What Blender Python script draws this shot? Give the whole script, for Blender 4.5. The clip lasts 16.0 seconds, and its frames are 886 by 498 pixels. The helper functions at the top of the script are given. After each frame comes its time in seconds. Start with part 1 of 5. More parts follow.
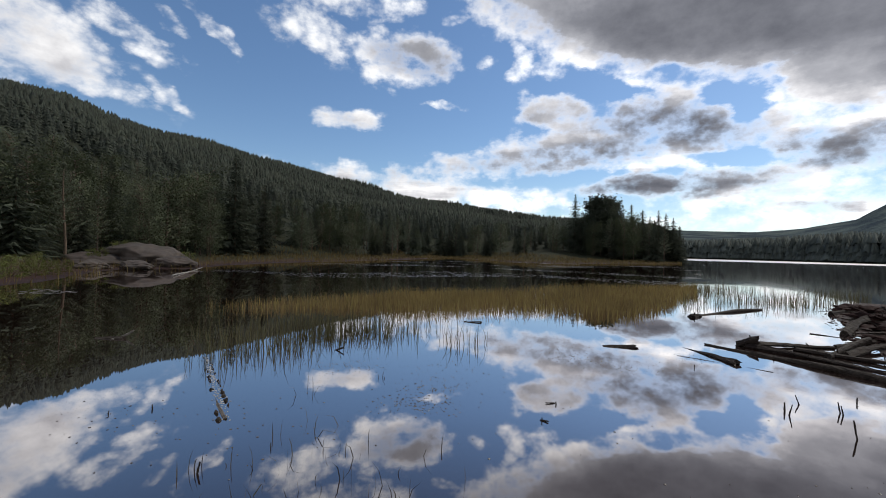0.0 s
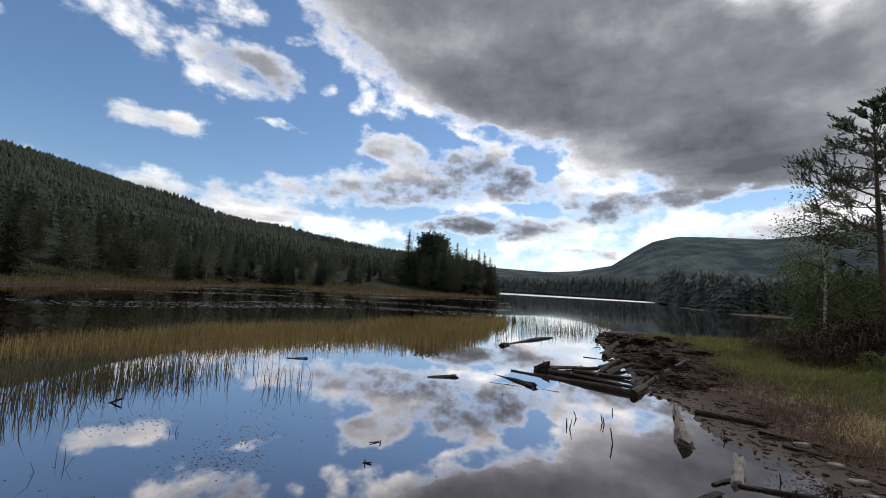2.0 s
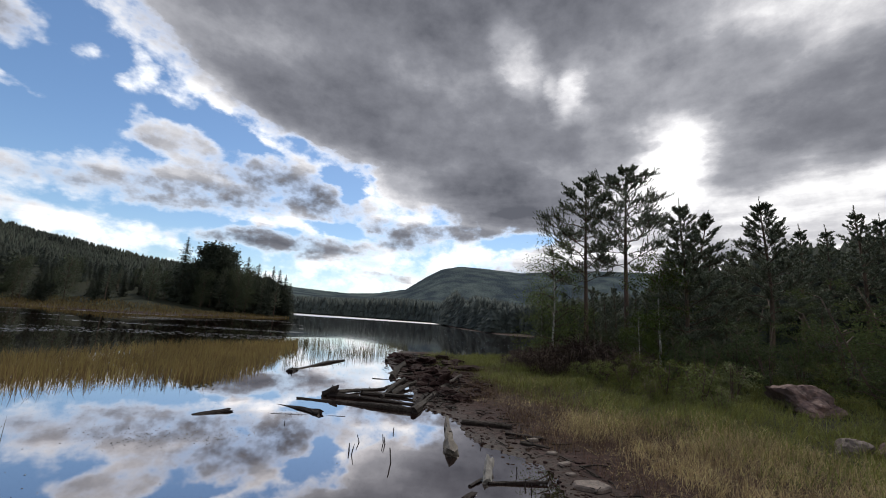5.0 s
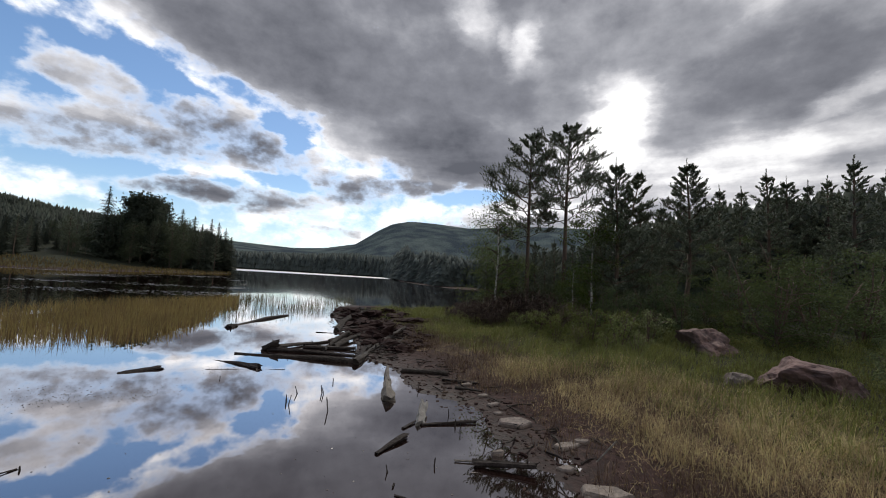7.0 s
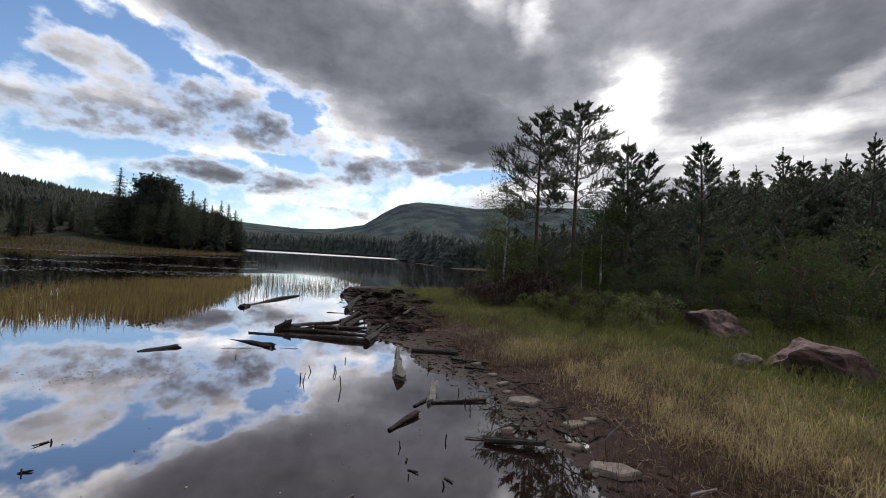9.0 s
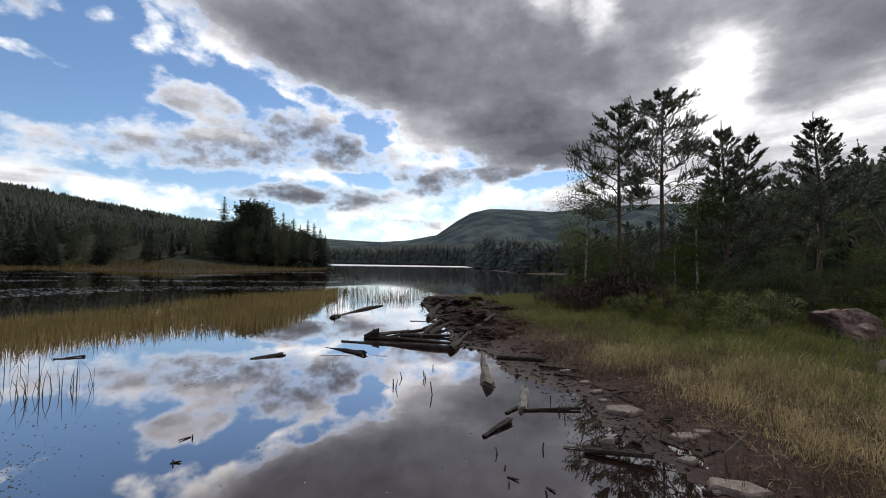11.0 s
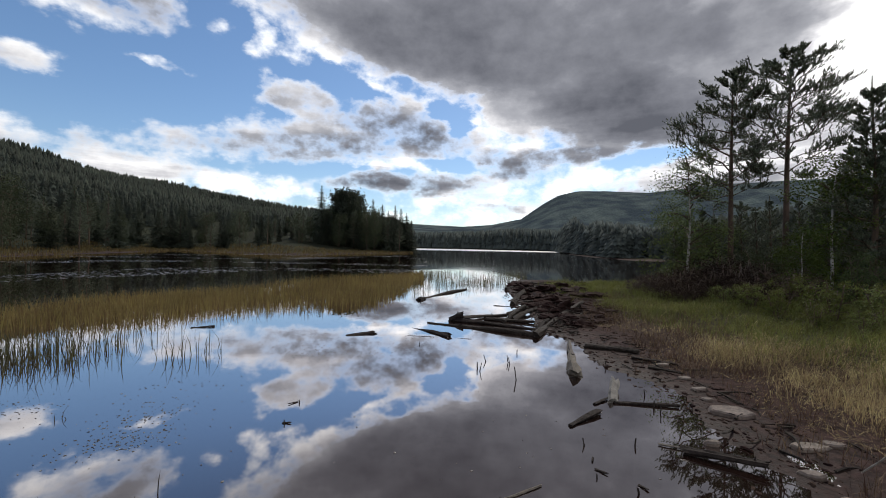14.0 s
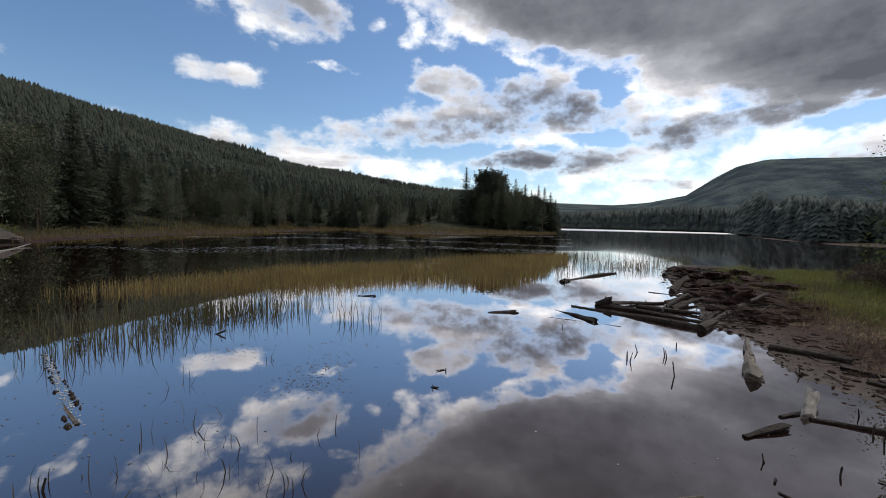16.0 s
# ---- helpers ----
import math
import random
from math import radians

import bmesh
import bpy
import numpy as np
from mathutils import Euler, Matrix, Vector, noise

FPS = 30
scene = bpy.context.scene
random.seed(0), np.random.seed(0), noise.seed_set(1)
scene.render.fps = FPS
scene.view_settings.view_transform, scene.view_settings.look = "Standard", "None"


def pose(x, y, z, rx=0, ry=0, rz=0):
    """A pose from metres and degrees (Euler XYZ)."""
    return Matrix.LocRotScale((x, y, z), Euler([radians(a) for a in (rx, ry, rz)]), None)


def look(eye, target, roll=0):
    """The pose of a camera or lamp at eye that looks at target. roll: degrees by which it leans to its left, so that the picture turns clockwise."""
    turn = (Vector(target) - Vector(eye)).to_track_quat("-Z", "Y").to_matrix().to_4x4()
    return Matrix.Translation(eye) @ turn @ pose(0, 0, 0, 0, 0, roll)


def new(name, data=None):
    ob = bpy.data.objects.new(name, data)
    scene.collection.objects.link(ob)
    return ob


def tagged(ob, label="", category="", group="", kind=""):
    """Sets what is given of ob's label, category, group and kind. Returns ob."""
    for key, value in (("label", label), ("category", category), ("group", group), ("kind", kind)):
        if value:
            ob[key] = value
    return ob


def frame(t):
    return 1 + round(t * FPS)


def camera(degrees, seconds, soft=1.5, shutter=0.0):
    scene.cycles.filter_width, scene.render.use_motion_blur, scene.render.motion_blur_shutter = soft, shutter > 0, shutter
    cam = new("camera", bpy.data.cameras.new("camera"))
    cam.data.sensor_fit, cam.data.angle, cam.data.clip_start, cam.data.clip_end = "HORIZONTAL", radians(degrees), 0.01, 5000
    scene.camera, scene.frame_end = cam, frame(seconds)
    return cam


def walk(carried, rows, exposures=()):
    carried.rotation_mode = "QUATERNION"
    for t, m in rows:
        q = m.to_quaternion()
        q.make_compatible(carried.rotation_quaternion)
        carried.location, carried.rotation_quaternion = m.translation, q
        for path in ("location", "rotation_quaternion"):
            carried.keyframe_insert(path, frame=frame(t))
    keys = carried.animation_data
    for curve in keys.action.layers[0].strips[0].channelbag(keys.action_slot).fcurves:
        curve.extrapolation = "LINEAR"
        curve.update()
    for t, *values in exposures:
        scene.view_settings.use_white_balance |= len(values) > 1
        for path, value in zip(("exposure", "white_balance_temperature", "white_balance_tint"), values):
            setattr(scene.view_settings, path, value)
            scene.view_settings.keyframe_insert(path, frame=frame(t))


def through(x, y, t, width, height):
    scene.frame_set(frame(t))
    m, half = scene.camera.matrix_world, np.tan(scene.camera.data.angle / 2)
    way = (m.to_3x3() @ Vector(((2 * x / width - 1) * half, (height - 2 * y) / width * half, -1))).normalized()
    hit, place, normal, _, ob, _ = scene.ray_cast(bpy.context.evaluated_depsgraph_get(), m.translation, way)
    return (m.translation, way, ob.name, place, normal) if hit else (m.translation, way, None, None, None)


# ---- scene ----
cam = camera(95.18, 16.0, 1.0)
PATH = [
    (0.0, pose(-0.059, 0.029, 1.920, 90.32, -1.34, 3.55)),
    (0.5, pose(-0.043, 0.027, 1.924, 90.52, -1.53, -0.24)),
    (1.0, pose(-0.024, 0.028, 1.936, 91.42, -2.16, -5.81)),
    (1.5, pose(-0.019, 0.054, 1.954, 93.09, -2.76, -12.51)),
    (2.0, pose(-0.024, 0.089, 1.970, 95.51, -3.15, -19.59)),
    (2.5, pose(-0.023, 0.114, 1.985, 97.92, -3.63, -25.92)),
    (3.0, pose(-0.015, 0.129, 2.009, 99.90, -3.68, -31.24)),
    (3.5, pose(-0.020, 0.130, 2.021, 100.98, -3.62, -35.77)),
    (4.0, pose(-0.022, 0.119, 2.013, 101.44, -3.64, -39.99)),
    (4.5, pose(-0.010, 0.095, 2.008, 101.21, -3.76, -44.15)),
    (7.0, pose(0.141, -0.124, 2.011, 94.25, -3.37, -54.52)),
    (7.5, pose(0.138, -0.120, 2.019, 92.86, -3.52, -54.79)),
    (8.0, pose(0.133, -0.114, 2.023, 92.05, -3.63, -54.73)),
    (10.5, pose(0.012, -0.086, 2.023, 91.67, -1.68, -46.78)),
    (11.0, pose(-0.013, -0.022, 2.002, 92.13, -0.80, -42.98)),
    (11.5, pose(-0.006, -0.023, 1.999, 92.39, -0.26, -39.57)),
    (12.0, pose(-0.007, -0.031, 1.991, 92.24, -0.04, -36.72)),
    (12.5, pose(-0.013, -0.022, 1.988, 91.78, -0.09, -34.71)),
    (13.0, pose(-0.015, -0.024, 1.989, 91.12, -0.28, -33.42)),
    (13.5, pose(-0.023, -0.022, 1.995, 90.45, -0.63, -32.40)),
    (14.0, pose(-0.023, -0.019, 2.004, 89.76, -1.06, -31.21)),
    (14.5, pose(-0.008, -0.026, 2.007, 88.92, -1.43, -29.61)),
    (15.0, pose(0.026, -0.071, 2.004, 87.78, -1.96, -25.94)),
    (15.5, pose(0.008, -0.066, 2.001, 86.93, -1.82, -18.43)),
    (16.0, pose(-0.037, -0.015, 1.998, 86.52, -1.23, -11.29)),
]
walk(cam, PATH)

# ---- world: blue sky with broken backlit cloud, sun veiled behind it ----
SUN_AZ, SUN_EL = 56.0, 50.0


def aim(az, el):
    """Unit vector for a compass angle (clockwise from +y) and a height angle, degrees."""
    a, e = radians(az), radians(el)
    return Vector((math.sin(a) * math.cos(e), math.cos(a) * math.cos(e), math.sin(e)))


def build_world():
    world = bpy.data.worlds.new("cloudy_sky")
    scene.world = world
    world.use_nodes = True
    world.cycles.sampling_method = "MANUAL"
    world.cycles.sample_map_resolution = 512
    tree = world.node_tree
    tree.nodes.clear()
    N, L = tree.nodes, tree.links

    def put(sock, v):
        if isinstance(v, bpy.types.NodeSocket):
            L.new(v, sock)
        else:
            sock.default_value = v

    def math_node(op, a, b=0.0, c=None, clamp=False):
        n = N.new("ShaderNodeMath")
        n.operation, n.use_clamp = op, clamp
        put(n.inputs[0], a)
        put(n.inputs[1], b)
        if c is not None:
            put(n.inputs[2], c)
        return n.outputs[0]

    sky = N.new("ShaderNodeTexSky")
    sky.sky_type, sky.sun_disc = "NISHITA", False
    sky.sun_elevation, sky.sun_rotation = radians(SUN_EL), radians(SUN_AZ)
    sky.altitude, sky.dust_density, sky.ozone_density = 250, 0.35, 2.5

    co = N.new("ShaderNodeTexCoord").outputs["Generated"]
    xyz = N.new("ShaderNodeSeparateXYZ")
    L.new(co, xyz.inputs[0])
    az = math_node("MULTIPLY", math_node("ARCTAN2", xyz.outputs[0], xyz.outputs[1]), 57.29578)
    el = math_node("MULTIPLY", math_node("ARCSINE", xyz.outputs[2]), 57.29578)
    # cloud grain: flatter towards the horizon
    stretch = N.new("ShaderNodeMapping")
    stretch.inputs["Scale"].default_value = (1, 1, 2.3)
    L.new(co, stretch.inputs[0])
    lumpy = N.new("ShaderNodeMapping")
    lumpy.inputs["Scale"].default_value = (1, 1, 1.45)
    L.new(co, lumpy.inputs[0])

    def grain(scale, detail, rough, offset, base=None):
        n = N.new("ShaderNodeTexNoise")
        n.inputs["Scale"].default_value, n.inputs["Detail"].default_value = scale, detail
        n.inputs["Roughness"].default_value = rough
        m = N.new("ShaderNodeMapping")
        m.inputs["Location"].default_value = (offset, offset * 0.7, offset * 1.3)
        L.new((base or stretch).outputs[0], m.inputs[0])
        L.new(m.outputs[0], n.inputs[0])
        return n
    warp = grain(7.0, 7, 0.62, 3.1)
    flat = N.new("ShaderNodeCombineXYZ")
    L.new(az, flat.inputs[0])
    L.new(el, flat.inputs[1])
    sub = N.new("ShaderNodeVectorMath")
    sub.operation = "SUBTRACT"
    L.new(warp.outputs["Color"], sub.inputs[0])
    sub.inputs[1].default_value = (0.5, 0.5, 0.5)
    scl = N.new("ShaderNodeVectorMath")
    scl.operation = "MULTIPLY"
    L.new(sub.outputs[0], scl.inputs[0])
    scl.inputs[1].default_value = (6.5, 3.4, 0.0)
    add = N.new("ShaderNodeVectorMath")
    add.operation = "ADD"
    L.new(flat.outputs[0], add.inputs[0])
    L.new(scl.outputs[0], add.inputs[1])
    place = add.outputs[0]
    field = {"cover": None, "gap": None, "dark": None, "thin": None}

    def puff(a, e, wa, we, tilt, cover, dark):
        """A cloud bank round a compass angle and height: how much it covers and how dark it is; a negative cover opens it to the blue, a negative dark thins it."""
        m = N.new("ShaderNodeMapping")
        m.vector_type = "TEXTURE"
        m.inputs["Location"].default_value = (a, e, 0)
        m.inputs["Rotation"].default_value = (0, 0, radians(tilt))
        m.inputs["Scale"].default_value = (wa, we, 1)
        L.new(place, m.inputs[0])
        ln = N.new("ShaderNodeVectorMath")
        ln.operation = "LENGTH"
        L.new(m.outputs[0], ln.inputs[0])
        for key, amount, rim in (("cover" if cover > 0 else "gap", cover, (1.75, 0.5)), ("dark" if dark > 0 else "thin", dark, (1.9, 0.4))):
            if not amount:
                continue
            edge = N.new("ShaderNodeMapRange")
            edge.interpolation_type = "SMOOTHSTEP"
            edge.inputs["From Min"].default_value, edge.inputs["From Max"].default_value = rim
            edge.inputs["To Min"].default_value, edge.inputs["To Max"].default_value = 0.0, abs(amount)
            L.new(ln.outputs["Value"], edge.inputs["Value"])
            field[key] = edge.outputs[0] if field[key] is None else math_node("MAXIMUM", field[key], edge.outputs[0])

    # high streaks over the wooded hill
    puff(-50.8, 20.5, 7.5, 4.2, -17, 1.05, 0.25)
    puff(-46.0, 17.6, 7.8, 1.9, -18, 1.0, 0.15)
    puff(-42.0, 22.5, 5.5, 1.7, -22, 0.9, 0.08)
    puff(-38.0, 16.7, 3.0, 1.1, -29, 0.85, 0)
    puff(-38.3, 24.6, 1.9, 1.0, -21, 0.7, 0.0)
    puff(-33.3, 24.5, 3.3, 1.2, -38, 0.75, 0.0)
    puff(-35.7, 26.7, 1.9, 0.8, -39, 0.6, 0)
    # puffy group with a grey belly
    puff(-22.0, 27.1, 5.4, 2.8, -13, 0.9, 0.05)
    puff(-15.7, 30.9, 9.2, 2.2, 2, 0.95, 0.05)
    puff(-8.9, 25.1, 7.9, 3.2, -7, 1.0, 0.12)
    puff(-8.1, 25.6, 5.4, 1.9, -3, 1.0, 0.7)
    puff(-11.6, 21.4, 1.5, 0.9, -23, 0.7, 0)
    puff(-3.6, 20.0, 3.3, 0.6, -7, 0.78, 0)
    puff(-2.8, 29.8, 2.4, 0.8, 9, 0.7, 0)
    puff(-17.2, 17.2, 4.7, 1.3, 4, 0.98, 0.08)
    # scraps along the rim of the great cloud
    puff(6.8, 24.8, 1.5, 2.1, -11, 0.85, 0)
    puff(1.3, 25.1, 1.7, 0.7, -10, 0.62, 0)
    puff(10.8, 24.2, 3.1, 1.5, -21, 0.66, 0)
    puff(18.4, 22.8, 5.4, 1.6, -14, 0.8, 0)
    puff(28.3, 21.9, 7.0, 1.4, -7, 0.92, 0)
    puff(-2.2, 30.7, 2.9, 0.6, 16, 0.6, 0)
    puff(6.8, 25.5, 1.5, 2.5, 28, 0.8, 0)
    puff(1.5, 25.1, 1.9, 0.9, -16, 0.62, 0)
    # cumulus over the point
    puff(12.5, 18.2, 5.5, 2.3, -13, 1.05, 0.45)
    puff(26.0, 16.4, 8.7, 3.2, -11, 1.0, 0.4)
    puff(25.4, 15.8, 8.6, 2.8, -11, 1.0, 0.95)
    puff(13.7, 13.7, 15.2, 2.7, 5, 1.0, 0.45)
    puff(16.2, 13.4, 11.0, 2.1, 5, 1.0, 0.75)
    puff(5.4, 12.7, 5.5, 1.4, 6, 0.95, 0.55)
    puff(0.6, 12.1, 11.9, 2.3, 6, 0.95, 0.25)
    puff(-5.7, 8.5, 19.7, 2.1, -6, 0.95, 0.12)
    puff(24.6, 8.8, 9.9, 1.4, 1, 1.0, 0.9)
    puff(39.6, 11.5, 5.4, 1.5, -8, 1.0, 0.85)
    puff(23.3, 11.5, 11.5, 1.2, -4, 0.9, 0.1)
    # pale low veil towards the light
    puff(33.7, 6.8, 14.3, 3.9, -6, 0.85, 0.06)
    puff(38.9, 5.4, 3.5, 0.5, -8, 0.6, 0.45)
    puff(39.6, 14.9, 6.5, 6.5, -11, 1.0, 0.2)
    puff(37.5, 11.1, 15.3, 5.5, -12, 0.95, 0.04)
    puff(41.9, 11.4, 5.4, 1.2, -13, 0.9, 0.72)
    puff(49.1, 12.7, 8.1, 1.3, 4, 1.0, 0.8)
    puff(24.3, 22.1, 27.2, 2.7, -22, 1.0, 0.05)
    puff(19.5, 5.1, 22.9, 1.7, -6, 0.7, 0.1)
    puff(58.7, 9.5, 5.7, 1.4, -6, 0.85, 0.1)
    # the great dark cloud
    puff(26.2, 37.7, 30.9, 7.7, -5, 1.9, 0.9)
    puff(14.8, 32.6, 13.8, 4.5, -16, 1.9, 0.62)
    puff(39.2, 27.6, 22.4, 6.9, -19, 1.9, 1.0)
    puff(53.5, 19.1, 12.4, 5.6, -17, 1.9, 1.0)
    puff(68.5, 28.3, 9.7, 7.6, -14, 1.9, 0.7)
    puff(57.1, 27.4, 14.2, 7.8, -17, 1.9, 0.85)
    puff(30.2, 26.1, 22.9, 3.9, -13, 1.9, 1.0)
    puff(40.8, 18.4, 4.7, 3.0, -15, 1.9, 0.55)
    puff(95.1, 24.0, 12.9, 5.4, -7, 1.9, 0.86)
    puff(80.2, 30.5, 12, 5.2, -9, 1.9, 0.7)
    puff(85.6, 19.4, 7.1, 3.2, 2, 1.9, 0.5)
    puff(101.9, 17.9, 5.9, 4.2, 1, 1.9, 0.6)
    puff(91.8, 13.9, 16.8, 3.7, 4, 1.9, 0.3)
    # thin bright places
    puff(56.6, 35.3, 4.3, 2.2, -51, 0, -0.42)
    puff(63.6, 30.6, 3.7, 1.3, -38, 0, -0.32)
    puff(77.3, 21.6, 3.2, 3.4, -14, 0, -0.6)
    puff(77.4, 21.8, 3.6, 4.6, -5, 0, -0.4)
    puff(95.2, 16.2, 11.1, 1.4, 7, 0, -0.22)
    puff(99.9, 20.4, 3.4, 0.9, 21, 0, -0.35)
    puff(64.2, 30.9, 1.8, 2.8, -16, 0, -0.45)
    # openings to the blue
    puff(31.4, 18.6, 2.4, 1.0, -10, -0.75, 0)
    puff(31.2, 11.7, 3.6, 0.7, -6, -0.6, 0)
    puff(25.6, 21.3, 3.0, 1.0, -9, -0.5, 0)
    puff(58.1, 11.4, 4.9, 1.2, 2, -0.95, 0)
    puff(33.4, 17.6, 1.3, 2.0, 22, -0.75, 0)
    puff(17.7, 21.6, 4.2, 0.9, -20, -0.55, 0)
    puff(34.3, 11.4, 3.7, 0.8, -6, -0.55, 0)
    # the rest of the sky, overhead and behind
    puff(94, 24, 40, 30, 0, 1.9, 0.3)
    puff(50, 46, 36, 14, 0, 1.9, 1.05)
    puff(122, 24, 20, 12, 0, 1.4, 0.6)
    puff(155, 36, 45, 24, 0, 1.2, 0.05)
    puff(30, 70, 70, 16, 0, 1.6, 0.9)
    puff(-130, 32, 52, 26, 0, 1.2, 0.03)
    puff(-64, 25, 10, 7, 0, 0.9, 0.15)

    fine = grain(12.0, 11, 0.62, 0.0, lumpy)
    broad = grain(4.2, 6, 0.55, 7.7)
    streak = grain(3.4, 5, 0.5, 15.2)
    curd = grain(15.0, 9, 0.6, 21.3, lumpy)
    puffs = N.new("ShaderNodeTexVoronoi")
    puffs.feature = "SMOOTH_F1"
    puffs.inputs["Scale"].default_value, puffs.inputs["Detail"].default_value = 15.0, 3.0
    puffs.inputs["Roughness"].default_value, puffs.inputs["Smoothness"].default_value = 0.55, 0.5
    L.new(lumpy.outputs[0], puffs.inputs[0])
    n1 = math_node("MULTIPLY", math_node("SUBTRACT", fine.outputs[0], 0.5), 1.8)
    n2 = math_node("MULTIPLY", math_node("SUBTRACT", broad.outputs[0], 0.5), 0.7)
    n3 = math_node("MULTIPLY", math_node("SUBTRACT", 0.42, puffs.outputs["Distance"]), 0.55)
    body = math_node("SUBTRACT", field["cover"], field["gap"])
    near = math_node("MULTIPLY_ADD", field["cover"], 2.2, 0.0, clamp=True)
    rough = math_node("MULTIPLY", math_node("ADD", math_node("ADD", n1, n2), n3), near)
    body = math_node("ADD", body, rough)
    cover = N.new("ShaderNodeMapRange")
    cover.interpolation_type = "SMOOTHSTEP"
    cover.inputs["From Min"].default_value, cover.inputs["From Max"].default_value = 0.12, 0.92
    L.new(body, cover.inputs["Value"])
    core = N.new("ShaderNodeMapRange")
    core.interpolation_type = "SMOOTHSTEP"
    core.inputs["From Min"].default_value, core.inputs["From Max"].default_value = 0.20, 0.92
    L.new(body, core.inputs["Value"])
    tone = N.new("ShaderNodeValToRGB")
    stops = tone.color_ramp.elements
    stops[0].position, stops[0].color = 0.0, (1.12, 1.12, 1.12, 1)
    stops[1].position, stops[1].color = 1.0, (0.101, 0.106, 0.127, 1)
    for at, col in ((0.12, (0.94, 0.935, 0.945, 1)), (0.27, (0.635, 0.632, 0.66, 1)), (0.46, (0.36, 0.366, 0.40, 1)), (0.70, (0.207, 0.213, 0.243, 1))):
        e = stops.new(at)
        e.color = col
    bands = N.new("ShaderNodeTexNoise")
    bands.inputs["Scale"].default_value, bands.inputs["Detail"].default_value = 4.0, 7
    level = N.new("ShaderNodeMapping")
    level.inputs["Scale"].default_value = (1, 1, 7)
    L.new(co, level.inputs[0])
    L.new(level.outputs[0], bands.inputs[0])
    low = math_node("MULTIPLY_ADD", el, -0.06, 1.35, clamp=True)
    low = math_node("MULTIPLY", low, math_node("MULTIPLY", math_node("SUBTRACT", bands.outputs[0], 0.43), 1.9))
    wisp = math_node("MULTIPLY", math_node("SUBTRACT", streak.outputs[0], 0.5), 0.6)
    wisp = math_node("MULTIPLY_ADD", math_node("SUBTRACT", curd.outputs[0], 0.5), 0.56, math_node("ADD", wisp, low))
    shade = math_node("SUBTRACT", field["dark"], field["thin"])
    shade = math_node("ADD", math_node("ADD", shade, wisp), -0.02)
    shade = math_node("MULTIPLY", math_node("MULTIPLY", shade, 0.87), core.outputs[0], clamp=True)
    L.new(shade, tone.inputs[0])
    # thin cloud near the veiled sun scatters more light
    sun_dot = N.new("ShaderNodeVectorMath")
    sun_dot.operation = "DOT_PRODUCT"
    L.new(co, sun_dot.inputs[0])
    sun_dot.inputs[1].default_value = aim(40, 16)
    glow = N.new("ShaderNodeMapRange")
    glow.inputs["From Min"].default_value, glow.inputs["From Max"].default_value = 0.55, 1.0
    glow.inputs["To Min"].default_value, glow.inputs["To Max"].default_value = CLOUD, CLOUD * 1.25
    L.new(sun_dot.outputs["Value"], glow.inputs["Value"])
    cloud = N.new("ShaderNodeBackground")
    L.new(tone.outputs[0], cloud.inputs[0])
    L.new(glow.outputs[0], cloud.inputs[1])
    blue = N.new("ShaderNodeBackground")
    deep = N.new("ShaderNodeHueSaturation")
    deep.inputs["Saturation"].default_value = 1.09
    L.new(sky.outputs[0], deep.inputs["Color"])
    L.new(deep.outputs[0], blue.inputs[0])
    blue.inputs[1].default_value = SKY
    mix = N.new("ShaderNodeMixShader")
    L.new(cover.outputs[0], mix.inputs[0])
    L.new(blue.outputs[0], mix.inputs[1])
    L.new(cloud.outputs[0], mix.inputs[2])
    out = N.new("ShaderNodeOutputWorld")
    L.new(mix.outputs[0], out.inputs[0])


SKY, CLOUD = 0.117, 1.02
build_world()
lamp = bpy.data.lights.new("sun", "SUN")
lamp.energy, lamp.angle, lamp.color = 2.6, radians(10), (1.0, 0.95, 0.87)
sun = new("sun", lamp)
sun.matrix_world = look(aim(SUN_AZ, SUN_EL) * 100, (0, 0, 0))

